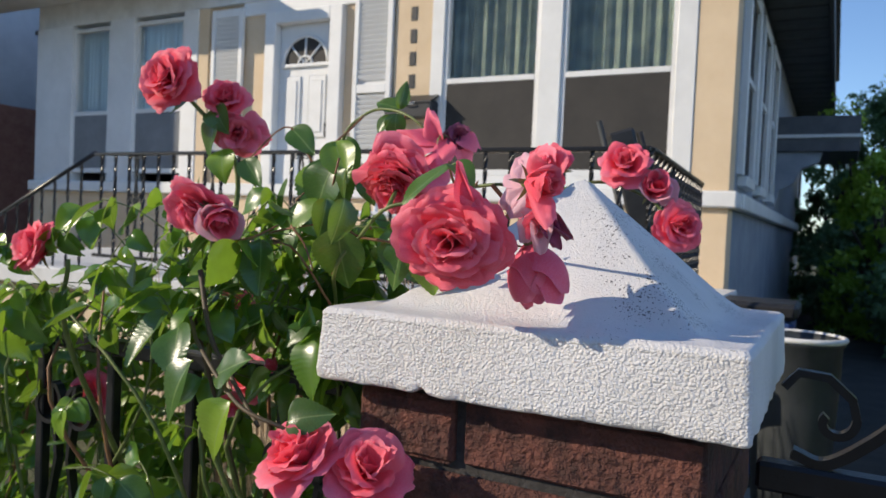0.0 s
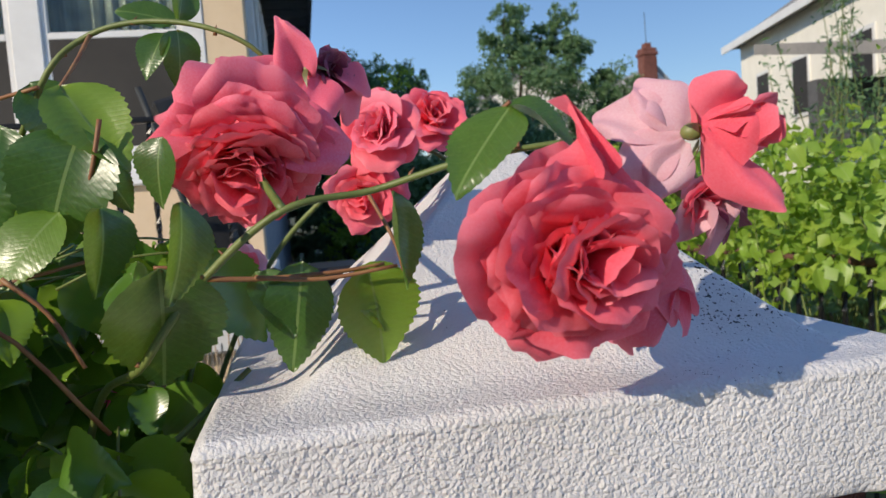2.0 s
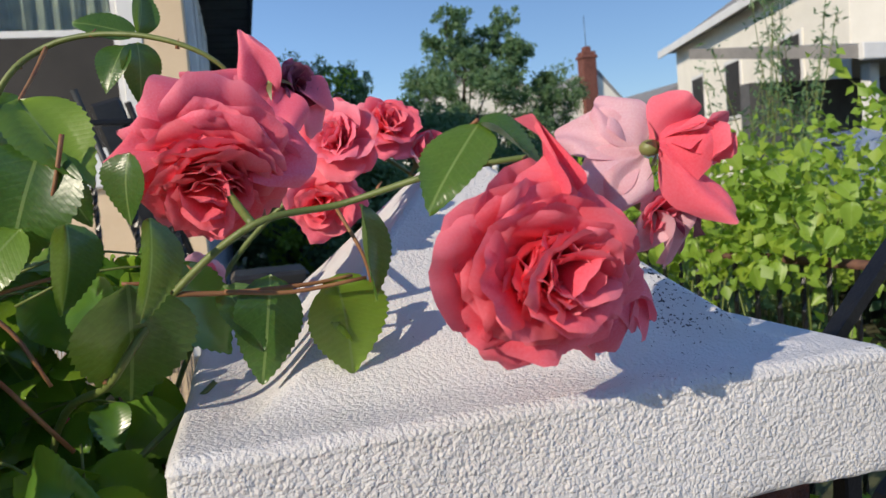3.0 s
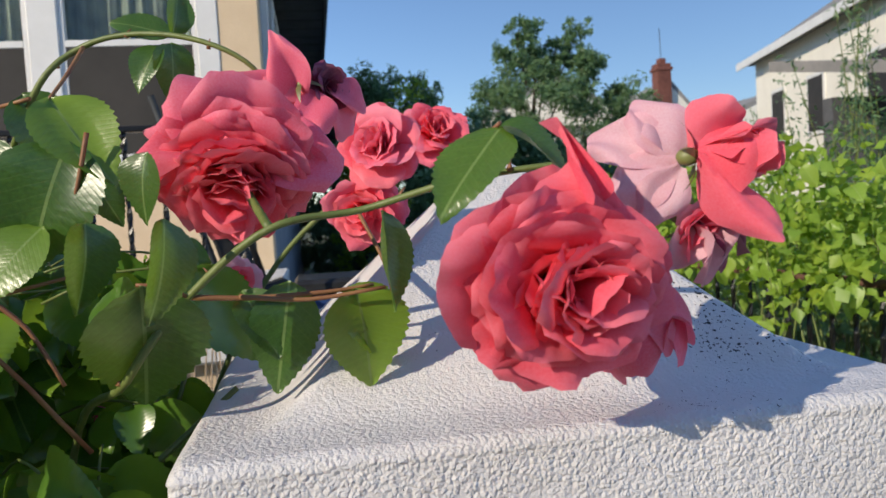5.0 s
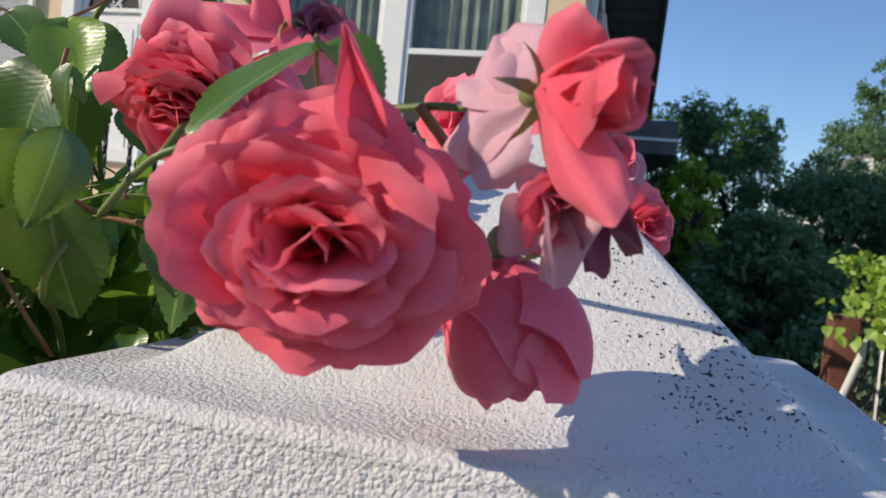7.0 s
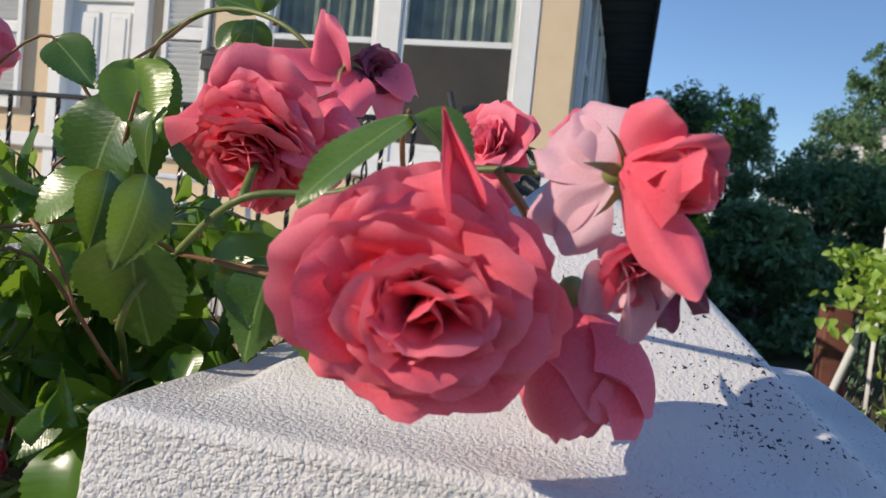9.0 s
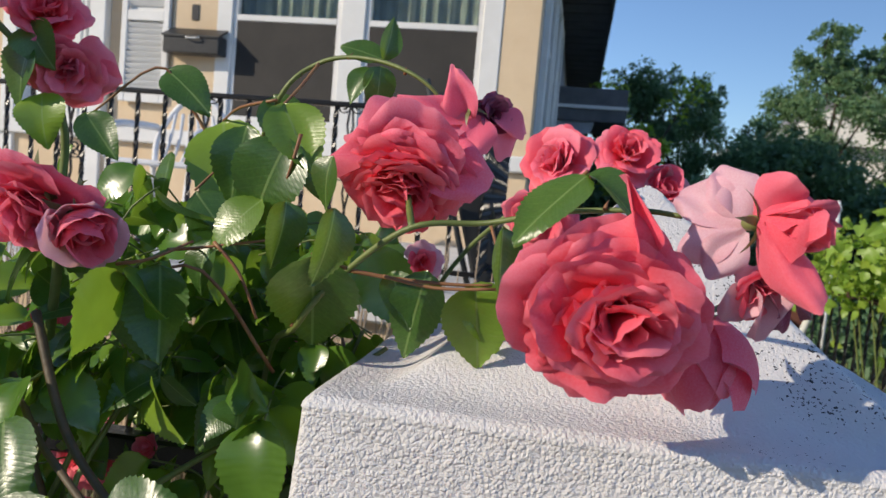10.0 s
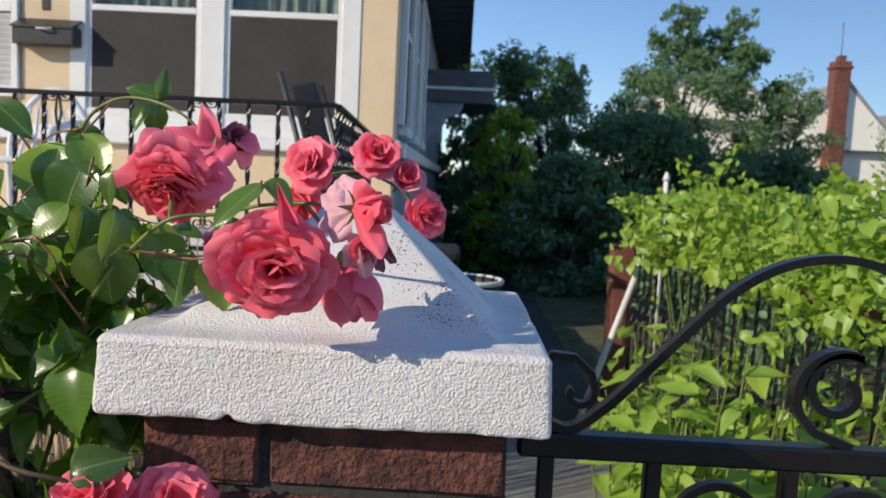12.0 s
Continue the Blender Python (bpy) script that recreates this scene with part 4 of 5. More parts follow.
CURTAIN = plain("pale_green_curtain", (0.06, 0.08, 0.06), (0.16, 0.19, 0.145), 6.0, 0.9)
# near-black that puts the rooms' lack of light into the colour
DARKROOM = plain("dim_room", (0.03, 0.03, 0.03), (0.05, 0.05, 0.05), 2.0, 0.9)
SCREEN = plain("window_screen", (0.02, 0.019, 0.017), (0.038, 0.034, 0.03), 2.5, 0.75)
BLACK = plain("black_metal", (0.015, 0.015, 0.016), (0.03, 0.03, 0.03), 20.0, 0.4)


def glass_material():
    n = Nodes("window_glass")
    n.set(Base_Color=(0.9, 0.95, 0.95, 1), Roughness=0.02, IOR=1.45)
    n.b.inputs["Transmission Weight"].default_value = 1.0
    return n.m


GLASS = glass_material()
F = 4.82
HOUSE = thing("house", (-4.9, 7, 0), "cream and white house front with a raised porch", "house")


def wall_piece(lo, hi, material=CREAM, name="wall", bevel=0.006):
    return part(name, box(name, lo, hi, material, bevel), HOUSE)


# pale blue that paints the sky's reflection into the upper panes
SKYSHEET = plain("pale_blind", (0.66, 0.76, 0.79), (0.78, 0.85, 0.86), 3.0, 0.7)
GREYSCREEN = plain("grey_screen", (0.15, 0.16, 0.17), (0.22, 0.23, 0.24), 2.5, 0.75)


def window(x0, x1, z0, z1, rail, y=F, upper_mat=None, group=HOUSE, mesh=None):
    """A sash window with screen below and curtains, or a painted sky reflection, above."""
    w = part("window", box("window", (x0 - 0.02, y + 0.0, z0 - 0.05), (x1 + 0.02, y + 0.1, z0), WHITE, 0.004), group)
    for lo, hi in (((x0, y + 0.01, z0), (x0 + 0.035, y + 0.07, z1)), ((x1 - 0.035, y + 0.01, z0), (x1, y + 0.07, z1)), ((x0 + 0.035, y + 0.01, z1 - 0.04), (x1 - 0.035, y + 0.07, z1)), ((x0 + 0.035, y + 0.008, rail - 0.025), (x1 - 0.035, y + 0.06, rail + 0.02))):
        part("sash", box("sash", lo, hi, WHITE, 0.003), w)
    p = part("pane", box("pane", (x0 + 0.035, y + 0.05, rail + 0.02), (x1 - 0.035, y + 0.054, z1 - 0.04), GLASS), w)
    p.visible_shadow = False
    q = part("pane", box("pane", (x0 + 0.035, y + 0.022, z0), (x1 - 0.035, y + 0.026, rail - 0.025), GLASS), w)
    q.visible_shadow = False
    part("screen", box("screen", (x0 + 0.035, y + 0.013, z0), (x1 - 0.035, y + 0.016, rail - 0.026), mesh or SCREEN), w)
    n = 60
    vs, fs = [], []
    for i in range(n + 1):
        x = x0 + (x1 - x0) * i / n
        yy = y + 0.16 + 0.018 * math.sin(i * 0.9 + x0) + 0.012 * math.sin(i * 2.1)
        vs += [(x, yy, z0), (x, yy, z1)]
    for i in range(n):
        fs.append((2 * i, 2 * i + 2, 2 * i + 3, 2 * i + 1))
    part("curtain", mesh_of("curtain", vs, fs, upper_mat or CURTAIN, True), w)
    # dark panel in place of the unlit room behind the window
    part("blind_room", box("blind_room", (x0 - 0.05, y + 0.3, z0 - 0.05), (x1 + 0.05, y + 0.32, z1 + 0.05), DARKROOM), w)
    return w


# walls round the openings
wall_piece((-0.705, F, 1.55), (-0.43, F + 0.25, 3.35))
wall_piece((-3.3, F, 1.55), (-2.92, F + 0.25, 3.35))
wall_piece((-5.7, F, 1.55), (-5.55, F + 0.25, 3.35))
wall_piece((-8.35, F, 0), (-0.43, F + 0.25, 1.43))
wall_piece((-8.397, F - 0.06, 1.43), (-0.37, F + 0.25, 1.55), WHITE, "belt_course", 0.012)
wall_piece((-8.35, F, 3.35), (-0.43, F + 0.25, 4.6), GREYW)
wall_piece((-2.92, F - 0.01, 1.55), (-2.795, F + 0.15, 3.35), WHITE, "casing")
wall_piece((-0.85, F - 0.01, 1.55), (-0.705, F + 0.15, 3.35), WHITE, "casing")
wall_piece((-1.925, F - 0.01, 1.55), (-1.735, F + 0.15, 3.35), WHITE, "mullion")
wall_piece((-2.795, F + 0.002, 1.55), (-1.925, F + 0.15, 1.66), WHITE, "apron")
wall_piece((-1.735, F + 0.002, 1.55), (-0.85, F + 0.15, 1.66), WHITE, "apron")
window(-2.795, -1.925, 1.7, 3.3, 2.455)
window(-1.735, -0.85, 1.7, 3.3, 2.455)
wall_piece((-5.91, F - 0.01, 1.55), (-5.7, F + 0.15, 3.35), WHITE, "casing")
wall_piece((-7.06, F - 0.01, 1.55), (-6.66, F + 0.15, 3.35), WHITE, "mullion")
wall_piece((-8.35, F - 0.01, 1.55), (-7.69, F + 0.15, 3.35), WHITE, "casing")
# far bay: the sheet behind the upper glass carries the painted sky reflection
window(-6.66, -5.91, 1.7, 3.3, 2.33, F, SKYSHEET, HOUSE, GREYSCREEN)
window(-7.69, -7.06, 1.7, 3.3, 2.33, F, SKYSHEET, HOUSE, GREYSCREEN)
# eave over the far bay
wall_piece((-9.1, 4.05, 3.62), (-5.295, F, 3.7), WHITE, "bay_soffit", 0.01)
wall_piece((-9.1, 3.97, 3.6), (-5.295, 4.05, 3.85), WHITE, "bay_fascia", 0.01)
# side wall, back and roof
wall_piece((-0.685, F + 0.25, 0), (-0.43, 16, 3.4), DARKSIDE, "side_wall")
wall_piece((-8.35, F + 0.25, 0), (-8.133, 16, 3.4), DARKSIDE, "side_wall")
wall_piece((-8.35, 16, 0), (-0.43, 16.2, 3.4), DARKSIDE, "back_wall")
for y0 in (5.15, 6.3, 7.4):
    for lo, hi in (((-0.435, y0, 1.7), (-0.38, y0 + 0.1, 3.2)), ((-0.435, y0 + 0.75, 1.7), (-0.38, y0 + 0.85, 3.2)), ((-0.435, y0 + 0.1, 3.1), (-0.385, y0 + 0.75, 3.2)), ((-0.435, y0 + 0.1, 1.62), (-0.36, y0 + 0.75, 1.7)), ((-0.435, y0 + 0.1, 2.45), (-0.4, y0 + 0.75, 2.5))):
        wall_piece(lo, hi, WHITE, "casing", 0.004)
    wall_piece((-0.434, y0 + 0.1, 1.7), (-0.42, y0 + 0.75, 3.1), SCREEN, "screen", 0)
wall_piece((-0.45, F + 0.25, 1.43), (-0.35, 16, 1.55), WHITE, "belt_course", 0.01)
bm = bmesh.new()
add_box(bm, (-8.819, F + 0.26, 3.4), (-0.43, 16.5, 3.45))
add_box(bm, (-0.43, F - 0.1, 3.4), (0.1, 16.5, 3.45))
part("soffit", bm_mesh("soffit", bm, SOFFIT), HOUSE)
for i in range(28):
    y = F + i * 0.4
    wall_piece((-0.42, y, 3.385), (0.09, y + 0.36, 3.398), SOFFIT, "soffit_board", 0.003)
wall_piece((0.1, F - 0.1, 3.36), (0.14, 16.5, 3.56), SOFFIT, "fascia", 0.004)
part("roof", mesh_of("roof", [(-10, F - 0.5, 4.6), (0.15, F - 0.5, 4.6), (0.15, 16.6, 4.6), (-10, 16.6, 4.6), (-5, 8.5, 5.2), (-5, 13, 5.2)], [(0, 1, 4), (1, 2, 5, 4), (2, 3, 5), (3, 0, 4, 5), (3, 2, 1, 0)], SHINGLE), HOUSE)
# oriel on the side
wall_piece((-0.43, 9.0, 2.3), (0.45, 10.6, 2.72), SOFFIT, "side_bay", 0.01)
wall_piece((-0.43, 8.97, 2.46), (0.47, 10.63, 2.5), WHITE, "trim", 0.004)
bm = bmesh.new()
prof = [(0, 0), (0.5, 0), (0.46, -0.12), (0.28, -0.2), (0.2, -0.38), (0.05, -0.46), (0, -0.7)]
v0 = [bm.verts.new((-0.43 + x, 9.05, 2.3 + z)) for x, z in prof]
v1 = [bm.verts.new((-0.43 + x, 9.2, 2.3 + z)) for x, z in prof]
bm.faces.new(v0)
bm.faces.new(v1[::-1])
for i in range(len(prof)):
    j = (i + 1) % len(prof)
    bm.faces.new((v0[i], v1[i], v1[j], v0[j]))
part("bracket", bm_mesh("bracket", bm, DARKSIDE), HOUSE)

# door with a fan light
def build_door():
    d = part("door", box("door", (-4.65, F + 0.06, 1.02), (-4, F + 0.11, 3.1), WHITE, 0.004), HOUSE, None, "white panelled front door with a fan light")
    for x0, x1 in ((-4.58, -4.37), (-4.28, -4.07)):
        for z0, z1 in ((1.2, 1.85), (2.0, 2.6)):
            bm = bmesh.new()
            add_box(bm, (x0, F + 0.045, z0), (x1, F + 0.062, z1), 0.012)
            add_box(bm, (x0 + 0.04, F + 0.035, z0 + 0.05), (x1 - 0.04, F + 0.05, z1 - 0.05), 0.008)
            part("door_panel", bm_mesh("door_panel", bm, WHITE), d)
    n = 16
    vs = [(-4.325, F + 0.05, 2.71)] + [(-4.325 + 0.25 * math.cos(math.pi * i / n), F + 0.05, 2.71 + 0.25 * math.sin(math.pi * i / n)) for i in range(n + 1)]
    vs += [(x, F + 0.058, z) for x, y, z in vs]
    k = n + 2
    fs = [(0, i, i + 1) for i in range(1, n + 1)] + [(k, k + i + 1, k + i) for i in range(1, n + 1)]
    fs += [(i, k + i, k + i + 1, i + 1) for i in range(0, n + 1)]
    part("fan_light", mesh_of("fan_light", vs, fs, SCREEN), d)
    part("fan_frame", tube("fan_frame", [(-4.325 + 0.268 * math.cos(math.pi * i / n), F + 0.045, 2.71 + 0.265 * math.sin(math.pi * i / n)) for i in range(n + 1)], 0.018, WHITE, 6), d)
    part("fan_frame", box("fan_frame", (-4.61, F + 0.03, 2.68), (-4.04, F + 0.06, 2.715), WHITE, 0.004), d)
    for a in (45, 90, 135):
        part("glazing_bar", tube("glazing_bar", [(-4.325, F + 0.045, 2.71), (-4.325 + 0.25 * math.cos(radians(a)), F + 0.045, 2.71 + 0.25 * math.sin(radians(a)))], 0.011, WHITE, 6), d)
    part("fan_hub", tube("fan_hub", [(-4.325 + 0.08 * math.cos(math.pi * i / n), F + 0.043, 2.71 + 0.075 * math.sin(math.pi * i / n)) for i in range(n + 1)], 0.012, WHITE, 6), d)
    part("door_handle", box("door_handle", (-4.059, F + 0.02, 2.0), (-4.03, F + 0.06, 2.14), BLACK, 0.006), d)


build_door()
wall_piece((-4.78, F - 0.03, 0.95), (-4.65, F + 0.2, 3.22), WHITE, "door_casing")
wall_piece((-4, F - 0.03, 0.95), (-3.86, F + 0.2, 3.22), WHITE, "door_casing")
wall_piece((-4.65, F - 0.03, 3.1), (-4, F + 0.2, 3.22), WHITE, "door_casing")
wall_piece((-5.099, F + 0.01, 3.22), (-3.3, F + 0.2, 3.36), WHITE, "door_lintel")
wall_piece((-4.65, F + 0.0, 0.9), (-4, F + 0.2, 1.02), GREYW, "threshold")
wall_piece((-5.55, F + 0.04, 0.9), (-4.78, F + 0.2, 3.36), CREAM)
wall_piece((-3.86, F + 0.04, 0.9), (-3.3, F + 0.2, 3.36), CREAM)


def shutter(x0, x1, z0, z1):
    s = part("shutter", box("shutter", (x0, F - 0.03, z0), (x0 + 0.05, F + 0.01, z1), WHITE, 0.004), HOUSE, None, "white louvred shutter")
    part("stile", box("stile", (x1 - 0.05, F - 0.03, z0), (x1, F + 0.01, z1), WHITE, 0.004), s)
    mid = (z0 + z1) / 2 - 0.1
    for a, b in ((z0, z0 + 0.08), (mid - 0.04, mid + 0.04), (z1 - 0.08, z1)):
        part("cross_rail", box("cross_rail", (x0 + 0.05, F - 0.028, a), (x1 - 0.05, F + 0.01, b), WHITE, 0.004), s)
    part("shutter_back", box("shutter_back", (x0 + 0.05, F + 0.012, z0), (x1 - 0.05, F + 0.02, z1), WHITE), s)
    slat = box("slat", (x0 + 0.05, -0.004, -0.024), (x1 - 0.05, 0.004, 0.024), WHITE)
    z = z0 + 0.1
    while z < z1 - 0.1:
        if abs(z - mid) > 0.06:
            part("slat", slat, s, pose(0, F - 0.01, z, 32, 0, 0))
        z += 0.045


shutter(-3.72, -3.31, 1.75, 3.3)
shutter(-5.49, -5.07, 1.75, 3.3)
for i in range(4):
    z = 2.47 + 0.197 * i
    wall_piece((-3.135, F - 0.008, z - 0.06), (-3.075, F + 0.002, z + 0.06), BLACK, "number_bar", 0.002)

# mail box
MAIL = thing("mailbox", (-3.023, F, 2.145), "black metal mailbox fixed to the cream wall", "mailbox")
bm = bmesh.new()
add_box(bm, (-3.29, F - 0.14, 2.135), (-2.826, F, 2.275), 0.008)
part("body", bm_mesh("body", bm, BLACK), MAIL)
lid = mesh_of("lid", [(-3.295, F - 0.15, 2.255), (-2.822, F - 0.15, 2.255), (-2.822, F, 2.33), (-3.295, F, 2.33), (-3.295, F - 0.15, 2.27), (-2.822, F - 0.15, 2.27), (-2.822, F, 2.345), (-3.295, F, 2.345)], [(3, 2, 1, 0), (4, 5, 6, 7), (0, 1, 5, 4), (1, 2, 6, 5), (2, 3, 7, 6), (3, 0, 4, 7)], BLACK)
part("lid", lid, MAIL)
part("pull", tube("pull", curve_through([(-3.095, F - 0.15, 2.255), (-3.074, F - 0.17, 2.245), (-3.002, F - 0.17, 2.245), (-2.982, F - 0.15, 2.255)], 4), 0.006, GREYW, 6), MAIL)

# porch
DECK = 0.85
PORCH = thing("porch", (-3, 3.4, 0), "raised concrete porch before the house", "porch")
part("deck", box("deck", (-6.2, 2.05, DECK - 0.12), (-0.34, F, DECK), GREYW, 0.01), PORCH)
part("porch_wall", box("porch_wall", (-6.15, 2.12, 0), (-0.4, F, DECK - 0.12), CREAM, 0.01), PORCH)
for i in range(4):
    part("step", box("step", (-6.2 - 0.3 * (i + 1), 2.1, 0), (-6.2 - 0.3 * i, 3.4, DECK - 0.17 * (i + 1)), GREYW, 0.01), PORCH)
RAIL = thing("porch_railing", (-2.5, 2.15, DECK), "black wrought iron porch railing with twisted bars and scrolls", "railing")
RZ = 1.555
part("top_rail", box("top_rail", (-3.7, 2.135, RZ - 0.02), (-0.4, 2.165, RZ), IRON, 0.004), RAIL)
part("bottom_rail", box("bottom_rail", (-3.7, 2.14, DECK + 0.08), (-0.4, 2.16, DECK + 0.1), IRON, 0.003), RAIL)
side = pose(-0.4, 2.15, 0, 0, 0, 93)
part("top_rail", box("top_rail", (0, -0.015, RZ - 0.022), (1.9, 0.015, RZ - 0.002), IRON, 0.004), RAIL, side)
part("bottom_rail", box("bottom_rail", (0, -0.01, DECK + 0.08), (1.9, 0.01, DECK + 0.1), IRON, 0.003), RAIL, side)


def twisted_bar(z0, z1, half=0.008, turns=5.0):
    n = 26
    vs, fs = [], []
    for i in range(n + 1):
        a = turns * math.pi * i / n
        for k in range(4):
            t = a + math.pi / 2 * k
            vs.append((half * 1.3 * math.cos(t), half * 1.3 * math.sin(t), z0 + (z1 - z0) * i / n))
    for i in range(n):
        for k in range(4):
            fs.append((4 * i + k, 4 * i + (k + 1) % 4, 4 * i + 4 + (k + 1) % 4, 4 * i + 4 + k))
    return mesh_of("baluster", vs, fs, IRON)


BAL = twisted_bar(DECK + 0.08, RZ - 0.01)
for i in range(28):
    part("baluster", BAL, RAIL, Matrix.Translation((-0.4 - 0.12 * i, 2.15, 0)))
for i in range(1, 16):
    part("baluster", BAL, RAIL, side @ Matrix.Translation((0.125 * i, 0, 0)))
curl = tube("scroll", spiral(0.03, 0.11, 0.006, 0.028, 300, -200) + [Vector((0.012, 0, 0.03)), Vector((0.0, 0, -0.05))] + [Vector((-0.01, 0, -0.12))] + spiral(0.02, -0.16, 0.028, 0.006, 160, 660), 0, IRON, 4, (0.005, 0.003))
for x in (-0.94, -1.54, -2.14, -2.74, -3.34):
    for s in (1, -1):
        for zz in (0.24, -0.02):
            part("scroll", curl, RAIL, Matrix.Translation((x + 0.0, 2.15, DECK + 0.4 + zz - 0.05)) @ Matrix.Diagonal((s, 1, 0.85, 1)))
STEPRAIL = thing("stair_railing", (-5, 2.15, 0), "black iron railing sloping down the porch steps", "railing")
part("top_rail", tube("top_rail", [(-3.7, 2.15, RZ), (-4.4, 2.15, RZ - 0.3), (-5.9, 2.15, RZ - 0.95)], 0.014, IRON, 6), STEPRAIL)
for i in range(1, 18):
    x = -3.7 - 0.125 * i
    top = RZ - 0.43 * (0.125 * i)
    part("baluster", twisted_bar(top - 0.85, top, 0.007, 4), STEPRAIL, Matrix.Translation((x, 2.15, 0)))

# bins beside the house
BIN = plain("grey_plastic", (0.022, 0.027, 0.028), (0.04, 0.045, 0.048), 8.0, 0.5)
BLUEBIN = plain("blue_plastic", (0.02, 0.05, 0.16), (0.03, 0.07, 0.22), 8.0, 0.45)
BARREL = thing("waste_barrel", (0.14, 2.5, 0), "round grey plastic waste barrel with a pale rim", "bin")
prof = [(0.13, 0.02), (0.15, 0.3), (0.165, 0.6), (0.17, 0.79), (0.18, 0.8), (0.18, 0.82), (0.165, 0.825), (0.16, 0.78), (0.14, 0.4)]
vs, fs = [], []
for r, z in prof:
    vs += [(0.14 + r * math.cos(2 * math.pi * k / 24), 2.5 + r * math.sin(2 * math.pi * k / 24), z) for k in range(24)]
for i in range(len(prof) - 1):
    fs += [(i * 24 + k, i * 24 + (k + 1) % 24, (i + 1) * 24 + (k + 1) % 24, (i + 1) * 24 + k) for k in range(24)]
fs += [tuple(range(23, -1, -1)), tuple(range((len(prof) - 1) * 24, len(prof) * 24))]
part("body", mesh_of("body", vs, fs, BIN, True), BARREL)
part("rim", tube("rim", [(0.14 + 0.178 * math.cos(2 * math.pi * k / 24), 2.5 + 0.178 * math.sin(2 * math.pi * k / 24), 0.822) for k in range(25)], 0.012, GREYW, 6), BARREL)
BOXBIN = thing("recycling_bin", (-0.1, 3.3, 0), "blue plastic recycling bin with a dark lid", "bin")
part("body", box("body", (-0.24, 3.15, 0.02), (0.1, 3.5, 0.82), BLUEBIN, 0.02), BOXBIN)
part("lid", box("lid", (-0.26, 3.12, 0.82), (0.12, 3.53, 0.9), BLACK, 0.02), BOXBIN)

# white filigree chair and a dark folded chair on the porch
CHAIRM = plain("white_cast_metal", (0.55, 0.57, 0.6), (0.7, 0.71, 0.73), 10.0, 0.5)
CH = thing("garden_chair", (-2.55, 3.5, DECK), "white cast metal garden chair with a pierced back on the porch", "chair")
def chair_bar(name, pts, r=0.016):
    part(name, tube(name, curve_through(pts, 5), r, CHAIRM, 8), CH)
cx = -2.49
chair_bar("back_frame", [(cx - 0.24, 3.75, 1.25), (cx - 0.25, 3.8, 1.45), (cx - 0.12, 3.83, 1.66), (cx, 3.84, 1.72), (cx + 0.12, 3.83, 1.66), (cx + 0.25, 3.8, 1.45), (cx + 0.24, 3.75, 1.25)], 0.02)
for s in (-1, 1):
    chair_bar("arm", [(cx + s * 0.25, 3.78, 1.5), (cx + s * 0.29, 3.6, 1.5), (cx + s * 0.3, 3.4, 1.48), (cx + s * 0.28, 3.28, 1.42), (cx + s * 0.27, 3.3, 1.28)], 0.024)
    chair_bar("leg", [(cx + s * 0.26, 3.3, 1.28), (cx + s * 0.25, 3.28, 1.05), (cx + s * 0.28, 3.24, DECK)], 0.018)
    chair_bar("leg", [(cx + s * 0.23, 3.72, 1.27), (cx + s * 0.23, 3.74, 1.05), (cx + s * 0.26, 3.8, DECK)], 0.018)
part("seat", box("seat", (cx - 0.26, 3.28, 1.25), (cx + 0.26, 3.76, 1.285), CHAIRM, 0.01), CH)
for k in range(-3, 4):
    chair_bar("back_bar", [(cx + k * 0.065, 3.76, 1.27), (cx + k * 0.065 + 0.03, 3.79, 1.42), (cx + k * 0.05, 3.82, 1.6)], 0.011)
FOLD = thing("folded_chair", (-0.85, 2.6, DECK), "dark folded patio chair leaning by the porch railing", "chair")
fm = pose(-0.53, 2.62, 1.27, 0, -16, 10)
part("backrest", box("backrest", (-0.06, -0.02, -0.4), (0.06, 0.02, 0.43), BLACK, 0.012), FOLD, fm)
part("frame", tube("frame", [(-0.085, 0, -0.45), (-0.085, 0, 0.5)], 0.014, BIN, 8), FOLD, fm)
part("frame", tube("frame", [(0.08, 0, -0.45), (0.08, 0, 0.4)], 0.014, BLACK, 8), FOLD, fm)
part("seat", box("seat", (-0.05, -0.1, -0.42), (0.16, 0.0, -0.36), BLACK, 0.012), FOLD, fm)

# ---------------------------------------------------------------- trees and yard
TREE_LEAF = leaf_material("tree_leaf", (0.1, 0.21, 0.105), (0.19, 0.33, 0.15), (0.1, 0.2, 0.05), 0.5, 0.42, (0.18, 0.3, 0.1), True)
VINE_LEAF = leaf_material("vine_leaf", (0.2, 0.37, 0.04), (0.36, 0.54, 0.075), (0.2, 0.35, 0.08), 0.5, 0.5, (0.45, 0.58, 0.06), True)
BARK = plain("tree_bark", (0.05, 0.04, 0.03), (0.11, 0.09, 0.07), 12.0, 0.95, 0.01, 40.0)


